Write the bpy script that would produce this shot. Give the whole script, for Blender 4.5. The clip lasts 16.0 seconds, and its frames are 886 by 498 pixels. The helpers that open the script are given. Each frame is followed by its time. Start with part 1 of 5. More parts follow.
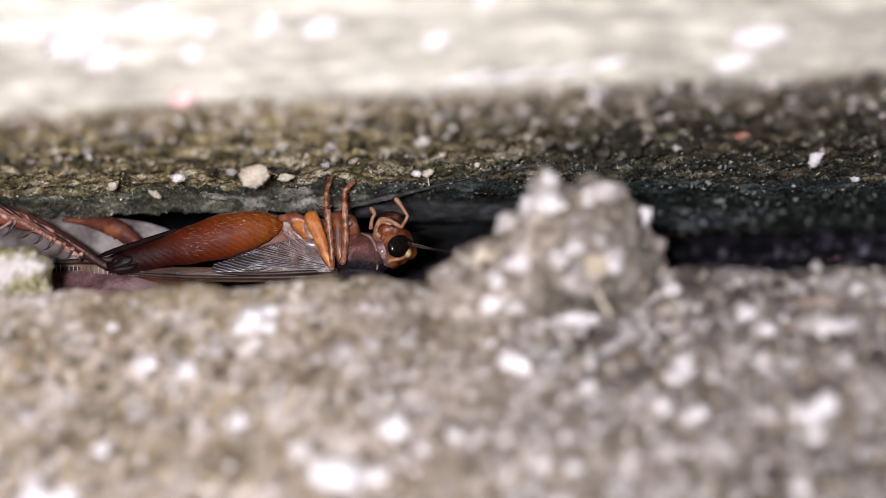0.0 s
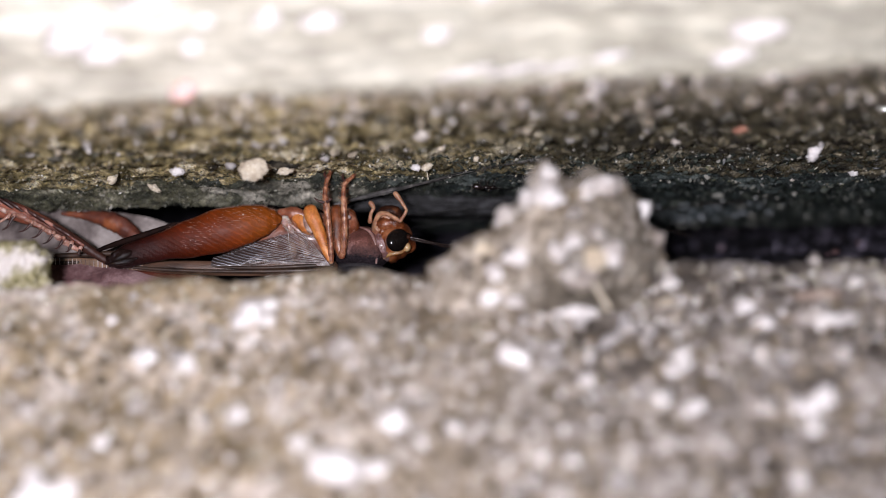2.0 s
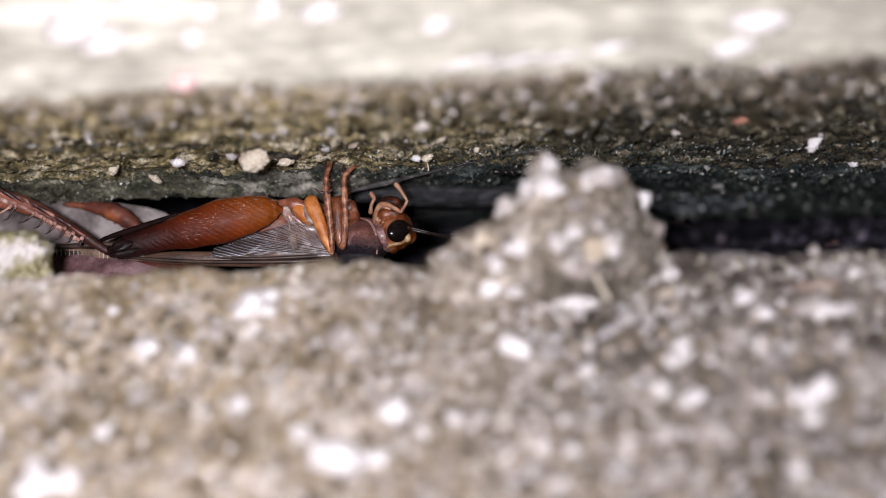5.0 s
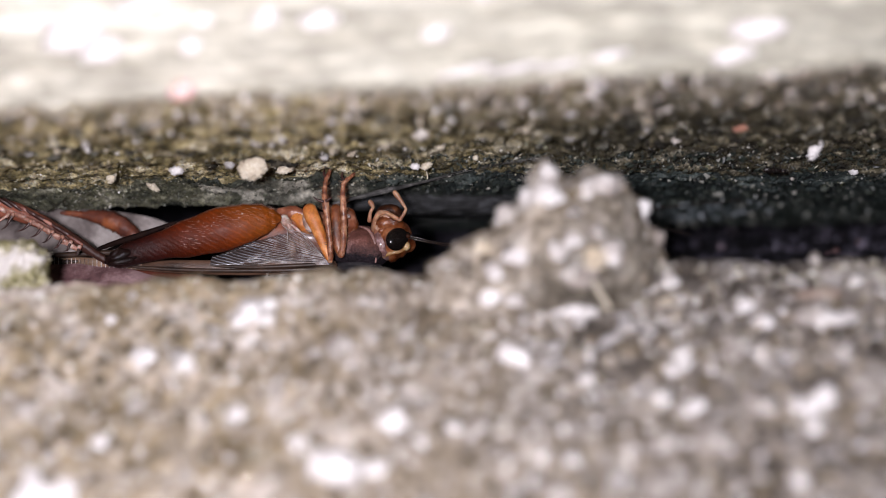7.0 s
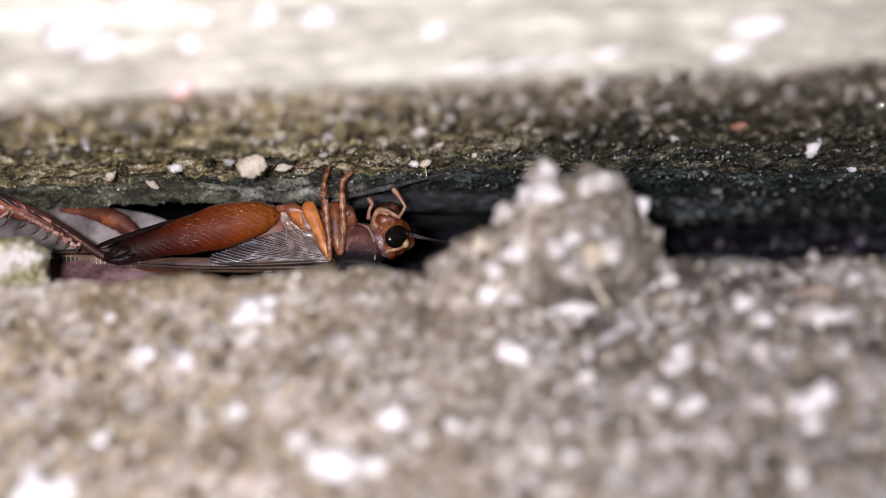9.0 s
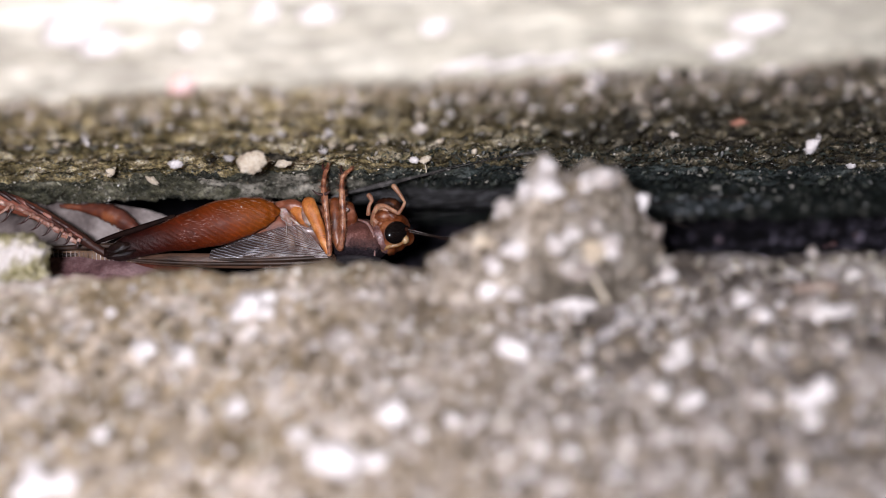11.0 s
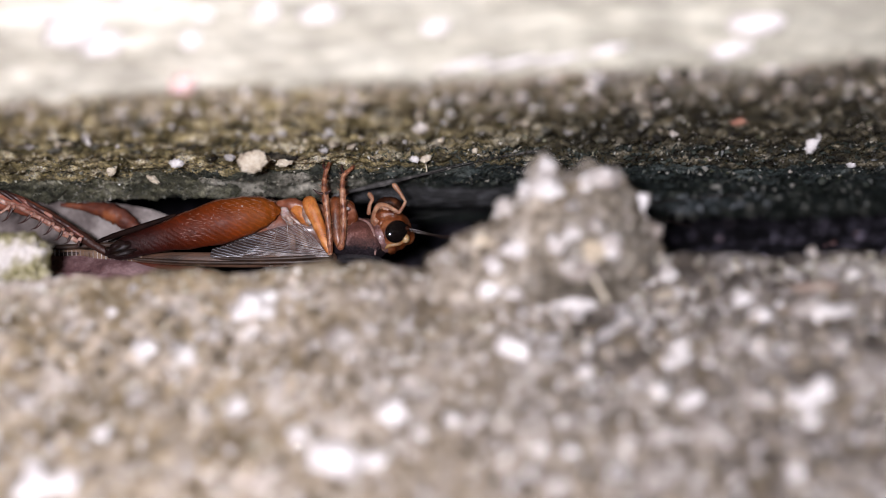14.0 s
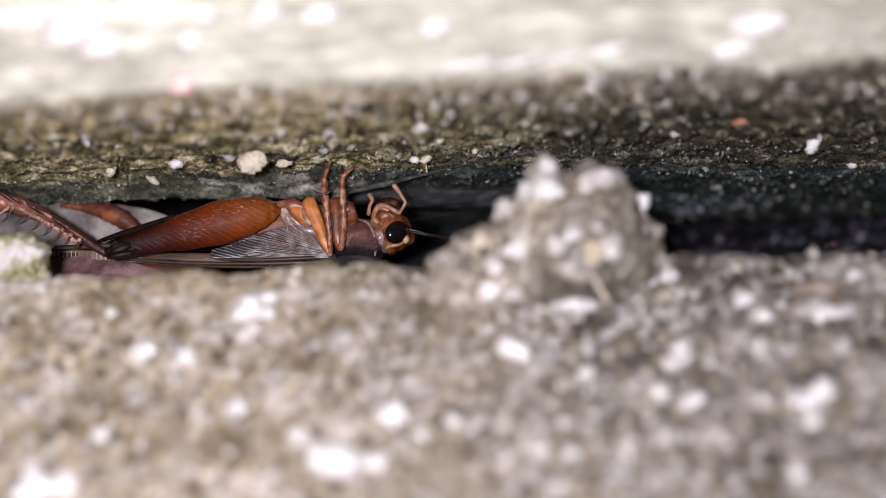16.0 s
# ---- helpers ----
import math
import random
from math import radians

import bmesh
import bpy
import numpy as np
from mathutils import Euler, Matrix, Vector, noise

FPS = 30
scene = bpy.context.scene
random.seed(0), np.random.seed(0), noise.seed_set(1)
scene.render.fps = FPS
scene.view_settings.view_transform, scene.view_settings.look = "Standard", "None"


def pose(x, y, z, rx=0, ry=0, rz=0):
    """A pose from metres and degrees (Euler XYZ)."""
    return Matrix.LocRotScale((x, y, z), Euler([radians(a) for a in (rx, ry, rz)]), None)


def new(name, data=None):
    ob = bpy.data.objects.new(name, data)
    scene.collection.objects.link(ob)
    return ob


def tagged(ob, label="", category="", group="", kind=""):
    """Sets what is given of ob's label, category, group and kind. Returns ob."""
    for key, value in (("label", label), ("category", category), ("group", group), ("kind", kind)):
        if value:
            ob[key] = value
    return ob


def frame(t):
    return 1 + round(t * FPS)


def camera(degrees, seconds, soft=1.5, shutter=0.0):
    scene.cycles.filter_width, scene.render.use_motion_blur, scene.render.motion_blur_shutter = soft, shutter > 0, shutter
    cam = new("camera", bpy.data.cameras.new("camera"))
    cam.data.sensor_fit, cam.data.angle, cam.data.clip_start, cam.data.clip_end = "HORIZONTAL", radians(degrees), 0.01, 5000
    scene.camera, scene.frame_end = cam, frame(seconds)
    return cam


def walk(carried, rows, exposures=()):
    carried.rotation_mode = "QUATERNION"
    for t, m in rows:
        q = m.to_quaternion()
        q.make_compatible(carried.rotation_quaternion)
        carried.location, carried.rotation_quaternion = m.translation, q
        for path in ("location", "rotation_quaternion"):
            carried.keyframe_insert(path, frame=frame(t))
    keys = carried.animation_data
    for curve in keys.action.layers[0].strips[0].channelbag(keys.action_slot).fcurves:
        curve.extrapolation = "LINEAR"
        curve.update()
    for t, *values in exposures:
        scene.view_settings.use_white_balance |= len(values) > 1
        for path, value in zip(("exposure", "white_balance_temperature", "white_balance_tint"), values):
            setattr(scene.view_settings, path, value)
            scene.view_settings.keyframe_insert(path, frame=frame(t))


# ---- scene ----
# ---- the camera: a phone held close to the joint, nearly still ----
EYE = (0.0, 0.0, 0.030)
cam = camera(40, 16.0, 0.9)
cam.data.dof.use_dof = True
cam.data.dof.focus_distance = 0.0908
cam.data.dof.aperture_fstop = 15.5

# seconds; drift right, ahead, up in mm; degrees up, to the left, roll
DRIFT = (
    (0.0, 0.120, 0.328, 0.026, 0.803, 0.185, -0.033),
    (0.5, 0.108, 0.305, -0.052, 0.858, 0.166, -0.021),
    (1.0, 0.065, 0.207, -0.068, 0.780, 0.117, -0.020),
    (1.5, 0.125, 0.182, -0.036, 0.629, 0.155, -0.030),
    (2.0, 0.030, 0.211, -0.080, 0.585, 0.080, -0.000),
    (2.5, 0.042, 0.139, 0.038, 0.471, 0.079, 0.007),
    (3.0, 0.074, 0.088, 0.029, 0.351, 0.093, -0.038),
    (3.5, 0.089, -0.131, 0.068, 0.125, 0.119, 0.013),
    (4.0, 0.052, -0.047, -0.159, 0.139, 0.115, 0.015),
    (6.5, 0.039, 0.091, -0.031, 0.387, 0.082, -0.009),
    (7.0, 0.025, 0.360, -0.043, 0.518, 0.056, -0.036),
    (7.5, 0.044, 0.356, -0.010, 0.514, 0.031, 0.001),
    (8.0, 0.004, 0.235, 0.035, 0.420, -0.019, -0.036),
    (8.5, 0.015, 0.185, 0.010, 0.371, -0.004, 0.005),
    (9.0, 0.055, 0.262, -0.002, 0.365, 0.028, -0.042),
    (11.5, -0.062, 0.086, -0.048, 0.159, -0.064, 0.002),
    (12.0, -0.024, 0.052, -0.097, 0.109, -0.023, 0.045),
    (12.5, 0.035, -0.023, 0.031, -0.013, 0.022, 0.005),
    (13.0, -0.000, 0.000, 0.000, -0.000, -0.000, -0.000),
    (13.5, -0.007, 0.131, 0.035, 0.043, 0.006, -0.025),
    (14.0, 0.000, -0.005, 0.115, 0.058, 0.000, 0.002),
    (14.5, 0.017, 0.154, -0.022, 0.207, 0.028, -0.014),
    (15.0, -0.013, 0.182, 0.088, 0.194, 0.003, 0.014),
    (15.5, -0.006, 0.236, 0.030, 0.237, 0.005, -0.017),
    (16.0, -0.008, 0.164, 0.053, 0.134, -0.000, -0.002),
)
walk(cam, [(t, pose(EYE[0] + x / 1000, EYE[1] + y / 1000, EYE[2] + z / 1000, 90 + up, 0, left)
            @ pose(0, 0, 0, 0, 0, roll)) for t, x, y, z, up, left, roll in DRIFT])

# ---- light: a small torch beside the phone, faint light of the surroundings ----
world = bpy.data.worlds.new("world")
scene.world = world
world.use_nodes = True
world.node_tree.nodes["Background"].inputs[0].default_value = (0.75, 0.85, 1.0, 1)
world.node_tree.nodes["Background"].inputs[1].default_value = 0.03

torch = bpy.data.lights.new("torch", "POINT")
torch.energy = 0.492
torch.color = (0.96, 0.91, 1.0)
torch.shadow_soft_size = 0.003
new("torch", torch).location = (-0.007, -0.012, 0.0330)


# ---- materials ----
def ramp(nt, fac, stops):
    node = nt.nodes.new("ShaderNodeValToRGB")
    while len(node.color_ramp.elements) < len(stops):
        node.color_ramp.elements.new(0.5)
    for e, (p, c) in zip(node.color_ramp.elements, stops):
        e.position, e.color = p, (*c, 1)
    nt.links.new(fac, node.inputs[0])
    return node.outputs[0]


def tex_noise(nt, scale, detail=4, rough=0.55, stretch=None, distort=0.0):
    coord = nt.nodes.new("ShaderNodeTexCoord")
    node = nt.nodes.new("ShaderNodeTexNoise")
    out = coord.outputs["Object"]
    if stretch:
        mp = nt.nodes.new("ShaderNodeMapping")
        mp.inputs["Scale"].default_value = stretch
        nt.links.new(out, mp.inputs[0])
        out = mp.outputs[0]
    nt.links.new(out, node.inputs["Vector"])
    node.inputs["Scale"].default_value = scale
    node.inputs["Detail"].default_value = detail
    node.inputs["Roughness"].default_value = rough
    node.inputs["Distortion"].default_value = distort
    return node.outputs["Fac"]


def mixed(nt, fac, a, b, blend="MIX"):
    node = nt.nodes.new("ShaderNodeMix")
    node.data_type, node.blend_type = "RGBA", blend
    for sock, v in ((node.inputs[0], fac), (node.inputs[6], a), (node.inputs[7], b)):
        if isinstance(v, bpy.types.NodeSocket):
            nt.links.new(v, sock)
        elif isinstance(v, tuple):
            sock.default_value = (*v, 1)
        else:
            sock.default_value = v
    return node.outputs[2]


def bumped(nt, bsdf, height, strength, distance):
    node = nt.nodes.new("ShaderNodeBump")
    node.inputs["Strength"].default_value = strength
    node.inputs["Distance"].default_value = distance
    nt.links.new(height, node.inputs["Height"])
    nt.links.new(node.outputs[0], bsdf.inputs["Normal"])


def material(name, rough=0.7, spec=0.5):
    m = bpy.data.materials.new(name)
    m.use_nodes = True
    bsdf = m.node_tree.nodes["Principled BSDF"]
    bsdf.inputs["Roughness"].default_value = rough
    bsdf.inputs["Specular IOR Level"].default_value = spec
    return m, m.node_tree, bsdf


def stone(name, coarse, fine, rough=0.75, spec=0.5, s1=260, s2=2600, share=0.5, relief=0.00012, stretch=None):
    """Weathered mineral surface: coarse patches and fine grain."""
    m, nt, b = material(name, rough, spec)
    tight = [[(0.5 + (p - 0.5) * 0.62, c) for p, c in stops] for stops in (coarse, fine)]
    big = ramp(nt, tex_noise(nt, s1, 5, 0.6, stretch), tight[0])
    small = ramp(nt, tex_noise(nt, s2, 4, 0.65, stretch), tight[1])
    nt.links.new(mixed(nt, share, big, small, "OVERLAY"), b.inputs["Base Color"])
    bumped(nt, b, tex_noise(nt, s2 * 1.3, 5, 0.7, stretch), 0.9, relief)
    return m


def grains_mat(name, stops, rough=0.45, spec=0.6, s=4000):
    """Loose mineral grains, each of its own colour."""
    m, nt, b = material(name, rough, spec)
    geo = nt.nodes.new("ShaderNodeNewGeometry")
    base = ramp(nt, geo.outputs["Random Per Island"], stops)
    fine = ramp(nt, tex_noise(nt, s, 3, 0.6), ((0.3, (0.35, 0.35, 0.35)), (0.7, (0.65, 0.65, 0.65))))
    nt.links.new(mixed(nt, 0.6, base, fine, "OVERLAY"), b.inputs["Base Color"])
    bumped(nt, b, tex_noise(nt, s, 3, 0.6), 0.6, 0.00006)
    return m


GREY = ((0.25, (0.3, 0.3, 0.3)), (0.5, (0.5, 0.5, 0.5)), (0.75, (0.78, 0.78, 0.78)))
def drifting(name, left, right, span, s1, s2, rough=0.55, relief=0.00015, stretch=None, grain=0.8, wet=False):
    """Concrete whose colour shifts from left to right, with coarse and fine grain."""
    m, nt, b = material(name, rough, 0.6)
    one = ramp(nt, tex_noise(nt, s1, 5, 0.65, stretch), left)
    two = ramp(nt, tex_noise(nt, s1 * 1.3, 5, 0.65, stretch), right)
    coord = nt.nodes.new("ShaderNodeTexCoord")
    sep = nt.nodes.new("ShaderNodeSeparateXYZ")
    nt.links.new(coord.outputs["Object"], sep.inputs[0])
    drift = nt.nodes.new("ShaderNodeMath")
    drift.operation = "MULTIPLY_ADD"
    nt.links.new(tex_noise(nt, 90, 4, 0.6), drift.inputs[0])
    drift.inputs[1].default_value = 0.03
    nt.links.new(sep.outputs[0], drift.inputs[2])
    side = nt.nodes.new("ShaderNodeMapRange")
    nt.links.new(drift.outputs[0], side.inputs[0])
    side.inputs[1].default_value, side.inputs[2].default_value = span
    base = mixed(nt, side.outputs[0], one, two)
    fine = ramp(nt, tex_noise(nt, s2, 4, 0.65, stretch), ((0.36, (0.24, 0.24, 0.24)), (0.5, (0.5, 0.5, 0.5)), (0.64, (0.8, 0.8, 0.8))))
    nt.links.new(mixed(nt, grain, base, fine, "OVERLAY"), b.inputs["Base Color"])
    bumped(nt, b, tex_noise(nt, s2 * 1.3, 5, 0.7), 0.9, relief)
    if wet:
        finer = ramp(nt, tex_noise(nt, 7500, 3, 0.6), ((0.36, (0.2, 0.2, 0.2)), (0.5, (0.48, 0.48, 0.48)), (0.66, (0.84, 0.84, 0.84))))
        nt.links.new(mixed(nt, 0.8, b.inputs["Base Color"].links[0].from_socket, finer, "OVERLAY"), b.inputs["Base Color"])
        # damp spots between dry crumbs
        nt.links.new(ramp(nt, tex_noise(nt, 4200, 3, 0.6), ((0.38, (0.16, 0.16, 0.16)), (0.6, (0.75, 0.75, 0.75)))), b.inputs["Roughness"])
    return m


# Browner left, greyer right; the right stops also hold painted torch falloff.
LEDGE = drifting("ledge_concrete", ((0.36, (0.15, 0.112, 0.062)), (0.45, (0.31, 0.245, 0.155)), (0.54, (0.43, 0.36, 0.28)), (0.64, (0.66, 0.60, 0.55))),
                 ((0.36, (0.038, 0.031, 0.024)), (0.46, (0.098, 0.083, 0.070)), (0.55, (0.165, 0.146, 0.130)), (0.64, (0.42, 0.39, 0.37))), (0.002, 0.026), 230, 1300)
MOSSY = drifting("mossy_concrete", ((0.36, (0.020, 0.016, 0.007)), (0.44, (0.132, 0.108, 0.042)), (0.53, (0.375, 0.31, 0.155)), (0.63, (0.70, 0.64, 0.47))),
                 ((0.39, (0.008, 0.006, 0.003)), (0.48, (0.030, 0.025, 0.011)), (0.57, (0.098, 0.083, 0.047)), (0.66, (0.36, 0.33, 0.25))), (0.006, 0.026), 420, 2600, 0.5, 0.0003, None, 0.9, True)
# Left stops are brighter: the torch's glare there is put into the colour.
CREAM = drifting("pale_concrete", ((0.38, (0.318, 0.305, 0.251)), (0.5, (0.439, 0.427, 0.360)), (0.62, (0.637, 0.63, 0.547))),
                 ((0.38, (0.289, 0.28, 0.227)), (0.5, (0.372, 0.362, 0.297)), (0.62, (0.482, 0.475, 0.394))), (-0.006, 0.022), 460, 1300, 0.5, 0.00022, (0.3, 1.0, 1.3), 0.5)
GREY_MOSS = stone("grey_moss", ((0.3, (0.026, 0.027, 0.020)), (0.46, (0.12, 0.118, 0.090)), (0.62, (0.44, 0.42, 0.35))), GREY, 0.5, 0.5, 420, 3000, 0.9, 0.0003)
# Teal algae; its near-black stops also paint the shade deep in the joint.
SHADED_CRUST = drifting("shaded_algae_crust", ((0.38, (0.008, 0.010, 0.006)), (0.48, (0.055, 0.057, 0.034)), (0.57, (0.16, 0.157, 0.10)), (0.66, (0.36, 0.35, 0.27))),
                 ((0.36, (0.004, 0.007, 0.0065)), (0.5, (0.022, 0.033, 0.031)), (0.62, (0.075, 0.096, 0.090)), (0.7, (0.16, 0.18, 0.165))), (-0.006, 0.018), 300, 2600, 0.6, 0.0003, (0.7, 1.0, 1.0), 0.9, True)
# Soil with the joint's shade put into its near-black colour.
SOIL = stone("shade_dark_soil", ((0.36, (0.004, 0.004, 0.006)), (0.56, (0.034, 0.031, 0.044)), (0.70, (0.16, 0.146, 0.19))), GREY, 0.8, 0.3)
MORTAR = stone("mortar", ((0.3, (0.10, 0.082, 0.058)), (0.45, (0.21, 0.178, 0.137)), (0.56, (0.32, 0.283, 0.238)), (0.68, (0.54, 0.50, 0.46))), GREY, 0.55, 0.6, 330, 1300, 0.6, 0.0003)
# Near-black for the lump that paints the dark of the pit.
PIT_BLACK = stone("pit_shade_black", ((0.36, (0.003, 0.003, 0.002)), (0.52, (0.012, 0.010, 0.007)), (0.66, (0.06, 0.052, 0.036))), GREY, 0.7, 0.3, 900, 4000, 0.8)
LEDGE_GRAINS = grains_mat("ledge_grains", ((0.0, (0.08, 0.062, 0.04)), (0.3, (0.25, 0.20, 0.145)), (0.62, (0.42, 0.365, 0.30)),
                                           (0.88, (0.58, 0.535, 0.49)), (1.0, (0.84, 0.82, 0.81))), 0.35, 0.7)
SAND = grains_mat("sand", ((0.0, (0.06, 0.046, 0.028)), (0.4, (0.15, 0.12, 0.08)), (0.75, (0.26, 0.22, 0.17)), (1.0, (0.40, 0.365, 0.33))), 0.35, 0.7)
WHITE_GRAIN = stone("white_quartz", ((0.3, (0.52, 0.48, 0.46)), (0.7, (0.82, 0.80, 0.79))), GREY, 0.4, 0.6, 700, 3000, 0.3)
MOSS_GRAINS = grains_mat("moss_grains", ((0.0, (0.014, 0.012, 0.006)), (0.35, (0.085, 0.070, 0.038)), (0.72, (0.25, 0.212, 0.135)),
                                         (0.94, (0.46, 0.42, 0.31)), (1.0, (0.74, 0.71, 0.64))), 0.42, 0.6)
BROWN_GRIT = grains_mat("brown_grit", ((0.0, (0.007, 0.006, 0.003)), (0.45, (0.030, 0.025, 0.014)), (0.82, (0.090, 0.076, 0.048)), (0.95, (0.24, 0.22, 0.16)), (1.0, (0.62, 0.59, 0.52))), 0.35, 0.6)
GREY_GRIT = grains_mat("grey_grit", ((0.0, (0.014, 0.016, 0.010)), (0.5, (0.075, 0.078, 0.052)), (0.9, (0.20, 0.20, 0.15)), (1.0, (0.45, 0.44, 0.37))), 0.45, 0.6)
GREY_TEAL = grains_mat("grey_teal", ((0.0, (0.03, 0.04, 0.042)), (0.6, (0.09, 0.11, 0.115)), (1.0, (0.32, 0.35, 0.38))), 0.5, 0.5)
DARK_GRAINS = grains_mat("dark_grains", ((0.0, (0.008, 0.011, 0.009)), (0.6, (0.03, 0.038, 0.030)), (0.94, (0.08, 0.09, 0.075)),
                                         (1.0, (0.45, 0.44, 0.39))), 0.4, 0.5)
SOIL_GRAINS = grains_mat("soil_grains", ((0.0, (0.02, 0.018, 0.024)), (0.5, (0.09, 0.082, 0.115)), (0.85, (0.19, 0.175, 0.23)),
                                         (1.0, (0.13, 0.06, 0.05))), 0.5, 0.4)
LEAFLET = grains_mat("moss_leaflet", ((0.0, (0.05, 0.055, 0.028)), (0.5, (0.16, 0.165, 0.095)), (0.85, (0.38, 0.375, 0.28)), (1.0, (0.72, 0.70, 0.64))), 0.4, 0.6)
# Glassy grains; the pale base colour also paints part of the glint.
GLINT = grains_mat("glassy_quartz", ((0.0, (0.24, 0.22, 0.15)), (0.6, (0.52, 0.49, 0.40)), (1.0, (0.85, 0.84, 0.80))), 0.07, 1.0)
PALE_GRAIN = stone("pale_grain", ((0.32, (0.40, 0.36, 0.32)), (0.5, (0.60, 0.56, 0.53)), (0.64, (0.82, 0.80, 0.78))), GREY, 0.45, 0.6, 900, 3000, 0.6, 0.0002)
FLAKE = stone("pale_flake", ((0.3, (0.50, 0.42, 0.31)), (0.7, (0.72, 0.65, 0.52))), GREY, 0.7, 0.4, 900, 5000, 0.5)
YELLOW_STONE = stone("lichened_stone", ((0.36, (0.14, 0.125, 0.045)), (0.48, (0.30, 0.275, 0.135)), (0.57, (0.42, 0.385, 0.27)), (0.68, (0.70, 0.66, 0.62))),
                     GREY, 0.6, 0.5, 330, 2500, 0.5)
RUST = stone("rust_bit", ((0.3, (0.22, 0.09, 0.06)), (0.7, (0.38, 0.19, 0.13))), GREY, 0.6, 0.4, 900, 4000, 0.3)


def chitin(name, stops, rough=0.3, s=600, fine=9000, sss=0.1, stretch=None, relief=0.00005, coat=0.25, spec=0.5):
    """Insect shell: patches of tone, fine pits, a thin gloss."""
    m, nt, b = material(name, rough, spec)
    base = ramp(nt, tex_noise(nt, s, 4, 0.6, stretch), stops)
    grain = ramp(nt, tex_noise(nt, fine, 3, 0.6), ((0.3, (0.38, 0.38, 0.38)), (0.7, (0.62, 0.62, 0.62))))
    nt.links.new(mixed(nt, 0.7, base, grain, "OVERLAY"), b.inputs["Base Color"])
    b.inputs["Subsurface Weight"].default_value = sss
    b.inputs["Subsurface Radius"].default_value = (0.0006, 0.0002, 0.0001)
    b.inputs["Subsurface Scale"].default_value = 1.0
    b.inputs["Coat Weight"].default_value = coat
    b.inputs["Coat Roughness"].default_value = 0.16
    bumped(nt, b, tex_noise(nt, fine * 0.6, 4, 0.7), 0.7, relief)
    return m


def femur_shell():
    """Orange-brown thigh with faint broken slanting ridges, darker and redder to the knee."""
    m, nt, b = material("banded_femur", 0.36, 0.16)
    b.inputs["Coat Weight"].default_value = 0.04
    b.inputs["Coat Roughness"].default_value = 0.3
    coord = nt.nodes.new("ShaderNodeTexCoord")
    mp = nt.nodes.new("ShaderNodeMapping")
    mp.inputs["Rotation"].default_value = (0, radians(60), 0)
    nt.links.new(coord.outputs["Object"], mp.inputs[0])
    wave = nt.nodes.new("ShaderNodeTexWave")
    wave.inputs["Scale"].default_value = 860
    wave.inputs["Distortion"].default_value = 3.5
    wave.inputs["Detail"].default_value = 4
    wave.inputs["Detail Scale"].default_value = 2.2
    nt.links.new(mp.outputs[0], wave.inputs["Vector"])
    tilt = nt.nodes.new("ShaderNodeMapping")
    tilt.inputs["Rotation"].default_value = (0, radians(40), 0)
    nt.links.new(coord.outputs["Object"], tilt.inputs[0])
    sep = nt.nodes.new("ShaderNodeSeparateXYZ")
    nt.links.new(tilt.outputs[0], sep.inputs[0])
    along = nt.nodes.new("ShaderNodeMapRange")
    nt.links.new(sep.outputs[0], along.inputs[0])
    along.inputs[1].default_value, along.inputs[2].default_value = 0.0010, 0.0100
    base = ramp(nt, along.outputs[0], ((0.0, (0.013, 0.0045, 0.004)), (0.22, (0.036, 0.0070, 0.005)), (0.50, (0.102, 0.016, 0.004)),
                                       (0.78, (0.155, 0.028, 0.004)), (1.0, (0.225, 0.055, 0.0065))))
    tone = ramp(nt, tex_noise(nt, 900, 5, 0.65), ((0.3, (0.30, 0.30, 0.30)), (0.7, (0.66, 0.66, 0.66))))
    base = mixed(nt, 0.75, base, tone, "OVERLAY")
    broken = nt.nodes.new("ShaderNodeMath")
    broken.operation = "MULTIPLY"
    nt.links.new(wave.outputs["Fac"], broken.inputs[0])
    nt.links.new(tex_noise(nt, 2600, 3, 0.6, (0.6, 1, 1)), broken.inputs[1])
    stripes = ramp(nt, broken.outputs[0], ((0.30, (0.46, 0.46, 0.46)), (0.55, (0.68, 0.66, 0.64))))
    nt.links.new(mixed(nt, 0.8, base, stripes, "OVERLAY"), b.inputs["Base Color"])
    b.inputs["Subsurface Weight"].default_value = 0.08
    b.inputs["Subsurface Radius"].default_value = (0.0006, 0.0002, 0.0001)
    b.inputs["Subsurface Scale"].default_value = 1.0
    both = nt.nodes.new("ShaderNodeMath")
    both.operation = "MULTIPLY_ADD"
    nt.links.new(broken.outputs[0], both.inputs[0])
    both.inputs[1].default_value = 0.5
    nt.links.new(tex_noise(nt, 6000, 4, 0.7), both.inputs[2])
    bumped(nt, b, both.outputs[0], 0.8, 0.00008)
    return m


